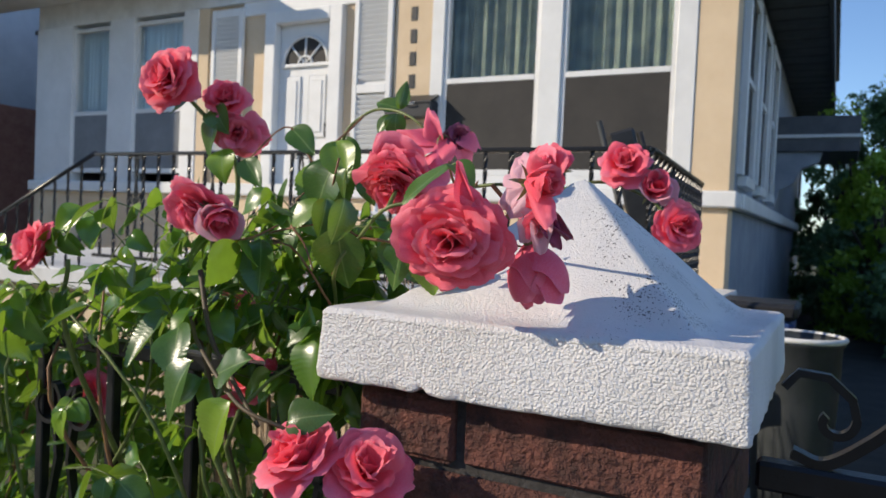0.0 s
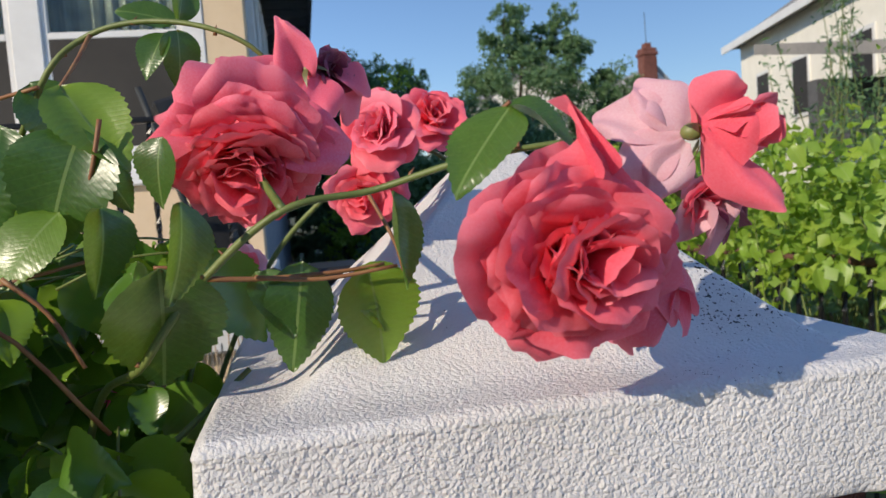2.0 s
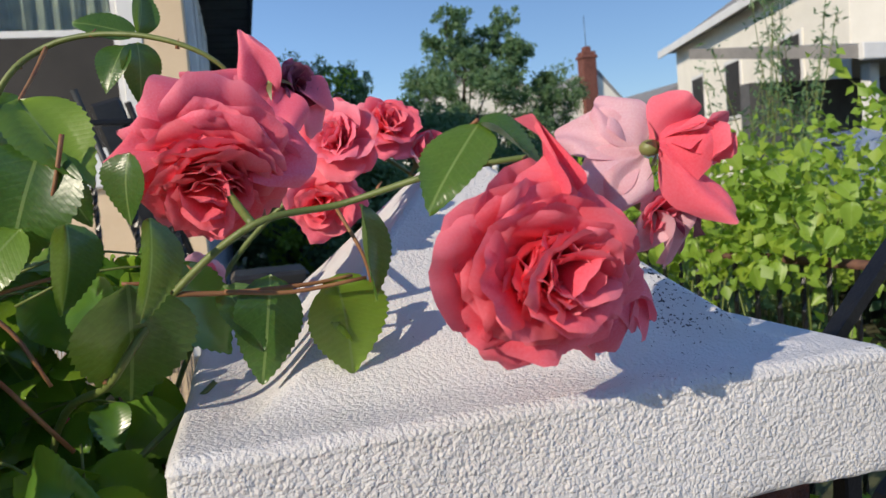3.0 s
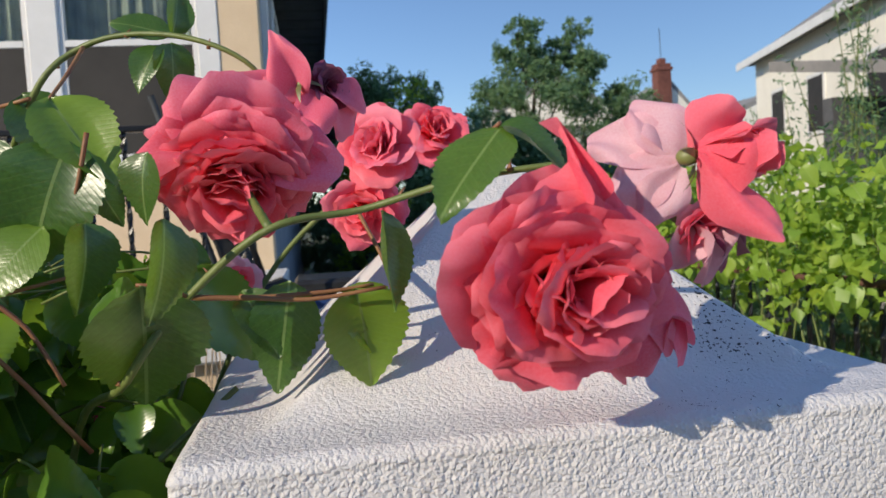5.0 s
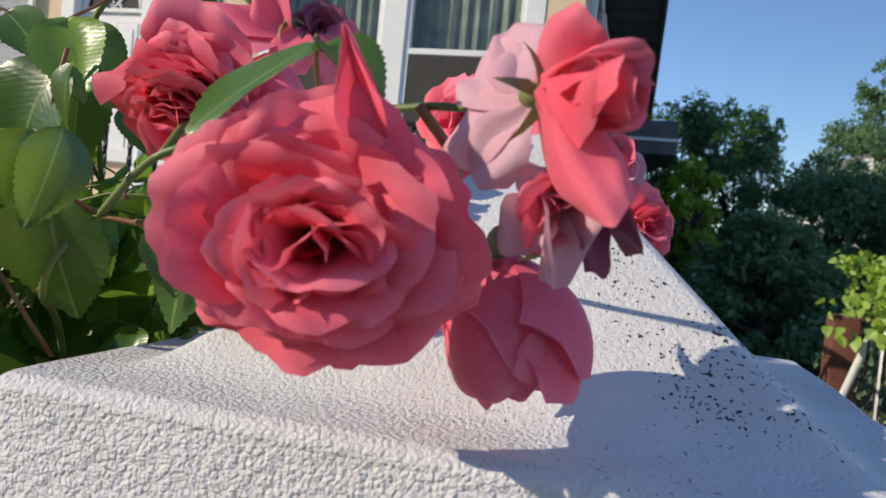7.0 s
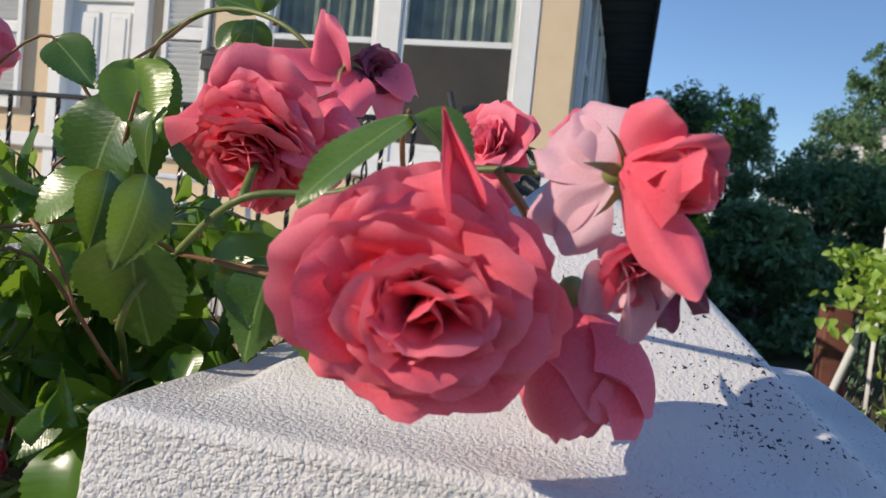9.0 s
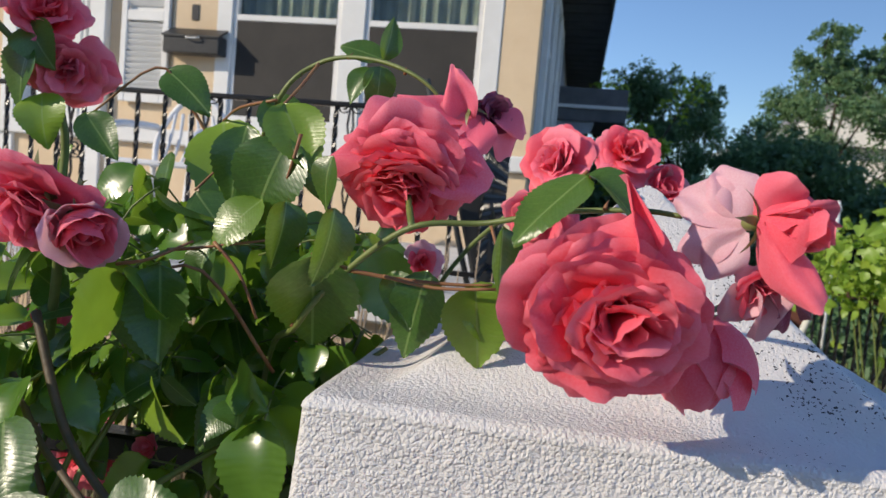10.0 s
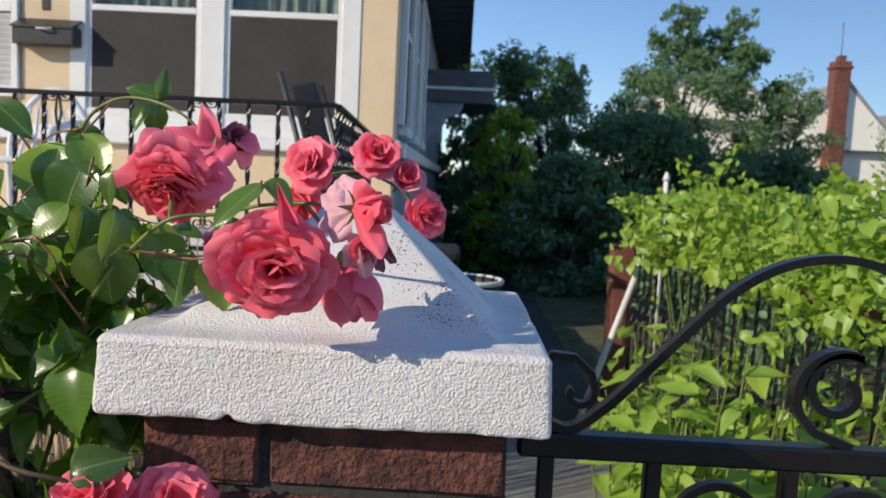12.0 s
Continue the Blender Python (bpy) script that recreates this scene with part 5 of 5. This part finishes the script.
def leaf_cloud(name, centres, spread, count, size, material, seed, wide=0.5):
    """Many small two-triangle leaves scattered round the centres."""
    g = np.random.RandomState(seed)
    c = np.array([tuple(p) for p in centres])
    k = g.randint(0, len(c), count)
    d = g.normal(size=(count, 3))
    d /= np.linalg.norm(d, axis=1, keepdims=True)
    sp = np.broadcast_to(np.array(spread, float), (len(c),))[k] if np.ndim(spread) else spread
    p = c[k] + d * (np.asarray(sp) * g.rand(count) ** 0.45).reshape(-1, 1) * np.array([1, 1, 0.8])
    a = g.normal(size=(count, 3)) + np.array([0, 0, -0.4])
    a /= np.linalg.norm(a, axis=1, keepdims=True)
    b = np.cross(a, g.normal(size=(count, 3)))
    b /= np.maximum(np.linalg.norm(b, axis=1, keepdims=True), 1e-6)
    s = (size * g.uniform(0.6, 1.3, count))[:, None]
    n = np.cross(a, b) * s * g.uniform(0.02, 0.22, count)[:, None]
    v = np.stack([p, p + a * s * 0.45 + b * s * wide * 0.5 + n, p + a * s - n * 0.5, p + a * s * 0.45 - b * s * wide * 0.5 + n], 1).reshape(-1, 3)
    me = bpy.data.meshes.new(name)
    me.vertices.add(len(v))
    me.vertices.foreach_set("co", v.ravel())
    tris = (np.arange(count)[:, None] * 4 + np.array([0, 1, 2, 0, 2, 3])[None]).ravel()
    me.loops.add(len(tris))
    me.loops.foreach_set("vertex_index", tris)
    me.polygons.add(count * 2)
    me.polygons.foreach_set("loop_start", np.arange(count * 2) * 3)
    me.update()
    me.validate()
    me.materials.append(material)
    return me


def tree(at, height, width, leaves, seed, label, crown_from=0.15, size=0.1, sprigs=0, material=None):
    """A tapered trunk with limbs, a crown of many small clumps, and long loose shoots above it."""
    f = random.Random(seed)
    t = thing("tree", at, label, "tree")
    x, y, z = at
    limbs = [tube_data(curve_through([(x, y, z - 0.1), (x + f.uniform(-0.1, 0.1), y, z + height * 0.35), (x + f.uniform(-0.2, 0.2), y + 0.1, z + height * 0.8)], 5), (0.11, 0.03), 8)]
    centres, radii = [], []
    for i in range(120):
        a = f.uniform(0, 6.28)
        h = crown_from + (1 - crown_from) * f.random()
        k = (h - crown_from) / (1 - crown_from)
        r = width * (f.random() ** 0.4) * math.sqrt(max(0.03, 1 - max(0, k - 0.35) ** 2 / 0.43))
        c = Vector((x + r * math.cos(a), y + r * math.sin(a), z + height * h * 0.95))
        centres.append(c)
        radii.append(width * f.uniform(0.1, 0.22))
        if i % 6 == 0:
            limbs.append(tube_data(curve_through([(x, y, z + height * h * 0.5), (x + 0.5 * r * math.cos(a), y + 0.5 * r * math.sin(a), z + height * h * 0.75), c], 4), (0.035, 0.01), 6))
    centres, radii = centres * 12, radii * 12
    for i in range(sprigs):
        a = f.uniform(0, 6.28)
        r = width * f.uniform(0.3, 1.0)
        p = Vector((x + r * math.cos(a), y + 0.5 * r * math.sin(a), z + height * (0.98 - 0.35 * (r / width) ** 2)))
        q = p + Vector((math.cos(a) * f.uniform(0.1, 0.7), f.uniform(-0.3, 0.3), f.uniform(0.35, 1.05)))
        line = curve_through([p - Vector((0, 0, 0.3)), (p + q) / 2 + Vector((f.uniform(-0.15, 0.15), 0, 0.12)), q], 6)
        limbs.append(tube_data(line, (0.016, 0.004), 5))
        for k in range(4, len(line)):
            for _ in range(4):
                centres.append(line[k] + Vector((f.uniform(-0.22, 0.22), f.uniform(-0.2, 0.2), f.uniform(-0.12, 0.12))))
                radii.append(f.uniform(0.05, 0.11))
    vs, fs = [], []
    for v, q in limbs:
        o = len(vs)
        vs += v
        fs += [tuple(i + o for i in r) for r in q]
    part("trunk", mesh_of("trunk", vs, fs, BARK, True), t)
    part("crown", leaf_cloud("crown", centres, radii, leaves, size, material or TREE_LEAF, seed), t)
    return t


tree((4.4, 14.5, 0), 4.15, 1.9, 60000, 1, "dense dark green yard tree with loose upper shoots", 0.05, 0.075, 16)
tree((1.7, 13.0, 0), 3.1, 1.3, 34000, 2, "dark green shrub tree beside the driveway", 0.02, 0.07, 15)
tree((6.2, 14.5, 0), 3.0, 0.9, 15000, 3, "thin green yard tree with loose shoots", 0.1, 0.07, 10)
tree((2.8, 11.0, 0), 2.5, 1.5, 24000, 4, "low dark green hedge tree", 0.0, 0.1, 0)
tree((1.5, 8.6, 0), 1.7, 1.0, 12000, 5, "low dark green hedge bush in the shade", 0.0, 0.1, 0)
tree((4.5, 10.0, 0), 1.9, 1.5, 12000, 7, "low dark green hedge bush behind the vine", 0.0, 0.11, 0)
tree((0.3, 14.0, 0), 3.2, 1.0, 12000, 8, "dark green shrub tree at the end of the drive", 0.0, 0.12, 3)
tree((0.7, 11.6, 0), 1.7, 0.9, 9000, 9, "low dark green bush at the end of the drive", 0.0, 0.1, 0)
tree((0.75, 10.2, 0), 2.5, 0.6, 7000, 6, "yellowish green shrub behind the house", 0.02, 0.09, 2, VINE_LEAF)


def wispy(at, height, seed, label):
    f = random.Random(seed)
    t = thing("tall_shrub", at, label, "shrub")
    vs, fs, cs = [], [], []
    for i in range(26):
        a = Vector(at) + Vector((f.uniform(-0.3, 0.3), f.uniform(-0.3, 0.3), 0))
        b = a + Vector((f.uniform(-0.45, 0.45), f.uniform(-0.3, 0.3), height * f.uniform(0.6, 1.0)))
        line = curve_through([a, (a + b) / 2 + Vector((f.uniform(-0.08, 0.08), 0, 0.1)), b], 8)
        v, q = tube_data(line, (0.008, 0.002), 5)
        o = len(vs)
        vs += v
        fs += [tuple(k + o for k in r) for r in q]
        cs += line[3:]
    part("stem", mesh_of("stem", vs, fs, CANE, True), t)
    part("foliage", leaf_cloud("foliage", cs, 0.07, 3000, 0.055, TREE_LEAF, seed, 0.22), t)


wispy((3.2, 3.5, 0), 2.5, 11, "tall wispy yellow green shrub in the yard")

# far houses
SIDING = plain("cream_siding", (0.76, 0.73, 0.64), (0.84, 0.81, 0.72), 2.0, 0.8)
FARROOF = plain("grey_roof", (0.2, 0.2, 0.2), (0.3, 0.29, 0.28), 3.0, 0.9)
PALESIDE = plain("pale_grey_siding", (0.42, 0.43, 0.45), (0.52, 0.53, 0.55), 2.0, 0.8, 0.002, 30.0)
SIDEBRICK = plain("old_red_brick", (0.24, 0.1, 0.07), (0.36, 0.17, 0.12), 9.0, 0.9, 0.004, 40.0)
REDB = plain("chimney_brick", (0.11, 0.038, 0.028), (0.2, 0.075, 0.055), 6.0, 0.9)


def far_house(at, turn, wx, wy, eave, ridge, label, wall=None, roof=None, windows=()):
    m = pose(*at, 0, 0, turn)
    h = place(new("far_house"), m)
    tagged(h, label, "house")
    part("wall", box("wall", (0, 0, 0), (wx, wy, eave), wall or SIDING, 0.01), h, m)
    o = 0.35
    v = [(-o, -o, eave), (wx + o, -o, eave), (wx + o, wy + o, eave), (-o, wy + o, eave), (wx / 2, -o, ridge), (wx / 2, wy + o, ridge)]
    part("roof", mesh_of("roof", v, [(0, 1, 4), (1, 2, 5, 4), (2, 3, 5), (3, 0, 4, 5), (3, 2, 1, 0)], roof or FARROOF), h, m)
    part("fascia", box("fascia", (-o - 0.04, -o, eave - 0.12), (-o, wy + o, eave + 0.06), WHITE), h, m)
    part("gable", mesh_of("gable", [(-0.25, -0.36, eave), (wx + 0.25, -0.36, eave), (wx / 2, -0.36, ridge - 0.25)], [(0, 1, 2)], wall or SIDING), h, m)
    for y, z in windows:
        w = part("window", box("window", (-0.04, y, z), (0.02, y + 0.9, z + 1.3), WHITE), h, m)
        part("pane", box("pane", (-0.05, y + 0.08, z + 0.08), (-0.035, y + 0.82, z + 1.22), SCREEN), w, m)
    return h


far_house((9.35, 9.3, 0), -14.8, 6, 8.5, 4.5, 6.6, "cream sided two storey house with a grey roof", None, None, ((1.5, 2.3), (4.2, 2.3), (6.4, 2.3)))
h3 = far_house((11.5, 26, -0.25), 0, 3.6, 9, 3.3, 5.7, "cream gabled house with a tall brick chimney")
far_house((13.7, 27.5, -0.25), 0, 9, 8, 3.2, 5.3, "cream house wing under a grey roof")
part("chimney", box("chimney", (12.65, 25.4, 0), (13.2, 25.9, 6.05), REDB, 0.02), h3)
part("antenna", tube("antenna", [(12.95, 25.7, 6.2), (12.93, 25.7, 7.4)], 0.012, BLACK, 5), h3)
part("chimney_cap", box("chimney_cap", (12.6, 25.36, 5.78), (13.25, 25.95, 5.9), REDB, 0.02), h3)
part("chimney_pot", box("chimney_pot", (12.8, 25.5, 6.05), (13.05, 25.8, 6.25), REDB, 0.02), h3)
far_house((6.6, 30, 0), 0, 6, 6, 3.3, 4.6, "low far house with a brown roof", None, REDB)
far_house((4.85, 21, 0), 0, 4.5, 6, 3.4, 5.0, "pale sided house half hidden behind trees")
nb = far_house((-22, 1.0, 2.9), 0, 10, 11, 3.6, 6, "grey sided neighbour house on a brick ground floor", PALESIDE)
part("brick_storey", box("brick_storey", (-22.05, 0.95, 0), (-11.95, 12.05, 2.9), SIDEBRICK, 0.02), nb)
# porch of the cream house
PH = thing("neighbour_porch", (8.5, 7.6, 0), "covered porch with a grey roof and a red brick base", "porch")
part("porch_roof", mesh_of("porch_roof", [(6.5, 6.2, 2.3), (12, 6.2, 2.3), (12, 9.4, 2.9), (6.5, 9.4, 2.9), (6.5, 6.2, 2.45), (12, 6.2, 2.45), (12, 9.4, 3.05), (6.5, 9.4, 3.05)], [(3, 2, 1, 0), (4, 5, 6, 7), (0, 1, 5, 4), (1, 2, 6, 5), (2, 3, 7, 6), (3, 0, 4, 7)], FARROOF), PH)
part("gutter", box("gutter", (6.45, 6.12, 2.28), (12, 6.2, 2.46), WHITE, 0.01), PH)
part("brick_base", box("brick_base", (6.8, 6.5, 0), (12, 6.7, 1.35), REDB, 0.01), PH)
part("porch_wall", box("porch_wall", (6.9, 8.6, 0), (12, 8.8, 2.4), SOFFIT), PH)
# brighter copy of LEAF: the bush's backlight is put into its colour
for x in (6.9, 8.2, 9.6):
    part("porch_post", box("porch_post", (x, 6.5, 1.35), (x + 0.14, 6.64, 2.3), WHITE, 0.01), PH)


def car(at, turn, paint, label):
    m = pose(*at, 0, 0, turn)
    c = place(new("car"), m)
    tagged(c, label, "car")
    outline = [(-2.1, 0.35), (-2.15, 0.7), (-2.0, 0.88), (-1.3, 0.95), (-0.75, 1.38), (-0.4, 1.45), (0.6, 1.44), (1.2, 1.02), (1.95, 0.86), (2.15, 0.65), (2.15, 0.35)]
    bm = bmesh.new()
    rows = []
    for y, k in ((-0.86, 0.94), (-0.7, 1.0), (0.7, 1.0), (0.86, 0.94)):
        rows.append([bm.verts.new((x, y * (0.84 if z > 1.1 else 1), 0.35 + (z - 0.35) * k)) for x, z in outline])
    n = len(outline)
    for a, b in zip(rows, rows[1:]):
        for i in range(n):
            j = (i + 1) % n
            bm.faces.new((a[i], a[j], b[j], b[i]))
    bm.faces.new(rows[0][::-1])
    bm.faces.new(rows[-1])
    bmesh.ops.recalc_face_normals(bm, faces=bm.faces)
    part("body", bm_mesh("body", bm, paint, False), c, m)
    for s in (-1, 1):
        part("side_window", mesh_of("side_window", [(-0.68, s * 0.8, 1.0), (1.0, s * 0.8, 1.0), (0.5, s * 0.735, 1.36), (-0.4, s * 0.735, 1.36)], [(0, 1, 2, 3)], BLACK), c, m)
        for x in (-1.35, 1.35):
            part("wheel", tube("wheel", [(x, s * 0.7, 0.32), (x, s * 0.88, 0.32)], 0.32, BLACK, 20), c, m)
    part("windscreen", mesh_of("windscreen", [(-1.27, -0.68, 0.99), (-1.27, 0.68, 0.99), (-0.76, 0.58, 1.395), (-0.76, -0.58, 1.395)], [(0, 1, 2, 3)], BLACK), c, m)
    return c


NAVY = plain("navy_car_paint", (0.012, 0.015, 0.03), (0.018, 0.022, 0.04), 3.0, 0.25)
PALEBLUE = plain("grey_blue_car_paint", (0.2, 0.26, 0.36), (0.26, 0.32, 0.42), 3.0, 0.25)
car((4.7, 11.6, 0), 60, NAVY, "dark navy parked car behind the vine")
car((5.2, 4.4, 0), 70, PALEBLUE, "grey blue parked car in the neighbour yard")

# across the street, behind the camera: unseen backdrop added to darken the window reflections
far_house((-16, -30, 0), 0, 9, 9, 5.0, 7.5, "unseen brick house added across the street for reflections", REDB)
far_house((-4, -30, 0), 0, 9, 9, 5.0, 7.5, "unseen grey house added across the street for reflections", DARKSIDE)
far_house((8, -30, 0), 0, 9, 9, 5.0, 7.5, "unseen cream house added across the street for reflections")
for k in range(5):
    tree((-16 + 8 * k, -20 - (k % 2), 0), 5.2, 2.6, 5000, 40 + k, "unseen street tree added across the road for reflections", 0.25, 0.28, 0)

# vine fence beyond the gate
VF = thing("yard_fence", (1.1, 2, 0), "rusty iron picket fence overgrown with a bright green vine", "fence")
P0, P1 = Vector((1.03, 3.05, 0)), Vector((1.26, 0.6, 0))
RUST = plain("rusty_iron", (0.06, 0.03, 0.022), (0.16, 0.075, 0.05), 30.0, 0.8, 0.001, 200.0)
part("rail", tube("rail", [P0 + Vector((0, 0, 0.97)), P1 + Vector((0, 0, 0.97))], 0.014, RUST, 6), VF)
part("rail", tube("rail", [P0 + Vector((0, 0, 0.2)), P1 + Vector((0, 0, 0.2))], 0.012, RUST, 6), VF)
PICK = twisted_bar(0.05, 0.98, 0.006, 7)
for i in range(30):
    part("picket", PICK, VF, Matrix.Translation(P0.lerp(P1, (i + 0.5) / 30)))
POLE = thing("pole", (0.75, 2.8, 0), "weathered white pole leaning on the fence post", "pole")
part("shaft", tube("shaft", [(0.72, 2.75, 0.02), (1.07, 2.99, 0.93)], 0.016, GREYW, 8), POLE)
part("post", box("post", (0.93, 3.06, 0), (1.05, 3.18, 0.97), REDB, 0.01), VF)
cs, rs = [], []
f = random.Random(5)
for i in range(150):
    s = f.random()
    p = P0.lerp(P1, s)
    r = f.random()
    cs.append(p + Vector((f.uniform(-0.12, 0.5), f.uniform(-0.1, 0.1), 1.04 + f.uniform(-0.08, 0.28) * (0.7 + s * 0.4) if r < 0.95 else f.uniform(0.3, 0.95))))
    rs.append(f.uniform(0.06, 0.13))
vine = thing("vine", (1.3, 2, 0), "bright green climbing vine spilling over the fence", "vine")
part("vine_mass", leaf_cloud("vine_mass", cs, rs, 5500, 0.036, VINE_LEAF, 4, 0.8), vine)["kind"] = "stuff"
VLEAF = leaf_material("vine_leaf_near", (0.22, 0.39, 0.045), (0.38, 0.57, 0.08), (0.45, 0.6, 0.2), 0.45, 0.45, (0.42, 0.55, 0.07))
VMESH = [mesh_of("leaf", v, q, VLEAF, True) for v, q in LEAF_SHAPES[:4]]
for i in range(190):
    p = P0.lerp(P1, f.random()) + Vector((f.uniform(-0.16, 0.1), f.uniform(-0.1, 0.1), f.uniform(0.88, 1.28) if i % 9 else f.uniform(0.25, 0.88)))
    q = p + Vector((f.uniform(-0.6, 0.6), f.uniform(-0.8, 0.3), f.uniform(-1.0, 0.1))).normalized() * f.uniform(0.04, 0.075)
    part("leaf", VMESH[i % 4], vine, leaf_pose(p, q, (f.uniform(-1, 0.3), f.uniform(-1, -0.2), f.uniform(0, 1))))
shoots = []
for i in range(34):
    p = P0.lerp(P1, f.random()) + Vector((f.uniform(0, 0.35), 0, 0))
    a, b, c = p + Vector((0, 0, 0.5)), p + Vector((f.uniform(-0.15, 0.1), f.uniform(-0.2, 0.2), 1.1)), p + Vector((f.uniform(-0.35, 0.3), f.uniform(-0.5, 0.3), f.uniform(0.85, 1.48)))
    line = curve_through([a, b, c], 8)
    part("tendril", tube("tendril", line, (0.004, 0.0012), CANE, 5), vine)
    shoots += line[7:]
part("vine_mass", leaf_cloud("vine_mass", shoots, 0.045, 1500, 0.042, VINE_LEAF, 14, 0.6), vine)["kind"] = "stuff"
cs = [Vector((f.uniform(0.75, 1.25), f.uniform(0.8, 2.2), f.uniform(0.1, 0.75))) for _ in range(34)]
weeds = thing("weeds", (1, 1.5, 0), "tall bright green weeds at the fence's foot", "weeds")
part("weed_mass", leaf_cloud("weed_mass", cs, 0.11, 500, 0.08, VINE_LEAF, 8, 0.4), weeds)["kind"] = "stuff"
for i in range(36):
    root = Vector((f.uniform(0.68, 1.12), f.uniform(0.6, 2.1), 0.0))
    h = f.uniform(0.45, 0.95)
    part("stem", tube("stem", curve_through([root, root + Vector((f.uniform(-0.04, 0.04), f.uniform(-0.04, 0.04), h * 0.5)), root + Vector((f.uniform(-0.08, 0.08), f.uniform(-0.08, 0.08), h))], 4), (0.006, 0.002), CANE, 5), weeds)
    for k in range(7):
        z = h * (0.3 + 0.1 * k)
        a = k * 2.4 + i
        p = root + Vector((0, 0, z))
        q = p + Vector((math.cos(a), math.sin(a), f.uniform(-0.2, 0.5))).normalized() * f.uniform(0.08, 0.16) * (1.1 - 0.05 * k)
        part("leaf", VMESH[(i + k) % 4], weeds, leaf_pose(p, q, (-0.3, -0.3, 1)) @ Matrix.Diagonal((1, 0.7, 1, 1)))
cs = [Vector((f.uniform(1.7, 7), f.uniform(3.0, 8), f.uniform(0.1, 0.65))) for _ in range(140)]
part("yard_mass", leaf_cloud("yard_mass", cs, 0.3, 9000, 0.09, TREE_LEAF, 9, 0.6), weeds)["kind"] = "stuff"
cs = [Vector((f.uniform(1.7, 5), f.uniform(1.4, 4.5), f.uniform(0.7, 1.05))) for _ in range(70)]
part("yard_mass", leaf_cloud("yard_mass", cs, 0.2, 5000, 0.07, VINE_LEAF, 19, 0.6), weeds)["kind"] = "stuff"
# white garden post behind the vine
GPOST = thing("garden_post", (1.44, 4.04, 0), "slim white garden post with a rounded top behind the vine", "post")
part("shaft", tube("shaft", [(1.44, 4.04, 0), (1.44, 4.04, 1.34)], 0.016, WHITE, 8), GPOST)
part("cap", tube("cap", [(1.44, 4.04, 1.34), (1.44, 4.04, 1.37), (1.44, 4.04, 1.395)], (0.026, 0.008), WHITE, 10), GPOST)

# dry stalks before the porch
STRAW = plain("dry_straw", (0.3, 0.22, 0.14), (0.45, 0.35, 0.24), 30.0, 0.9)
DRY = thing("dry_grass", (-1.2, 1.6, 0), "clumps of dry straw coloured stalks before the porch", "dry grass")
vs, fs = [], []
for i in range(260):
    a = Vector((f.uniform(-2.4, -0.35), f.uniform(1.45, 1.8), 0))
    b = a + Vector((f.uniform(-0.12, 0.12), f.uniform(-0.1, 0.1), f.uniform(0.75, 1.12)))
    v, q = tube_data([a, (a + b) / 2 + Vector((f.uniform(-0.02, 0.02), 0, 0)), b], (0.004, 0.002), 4)
    o = len(vs)
    vs += v
    fs += [tuple(k + o for k in r) for r in q]
part("stalks", mesh_of("stalks", vs, fs, STRAW, True), DRY)["kind"] = "stuff"
pillar_bricks(PILLAR)
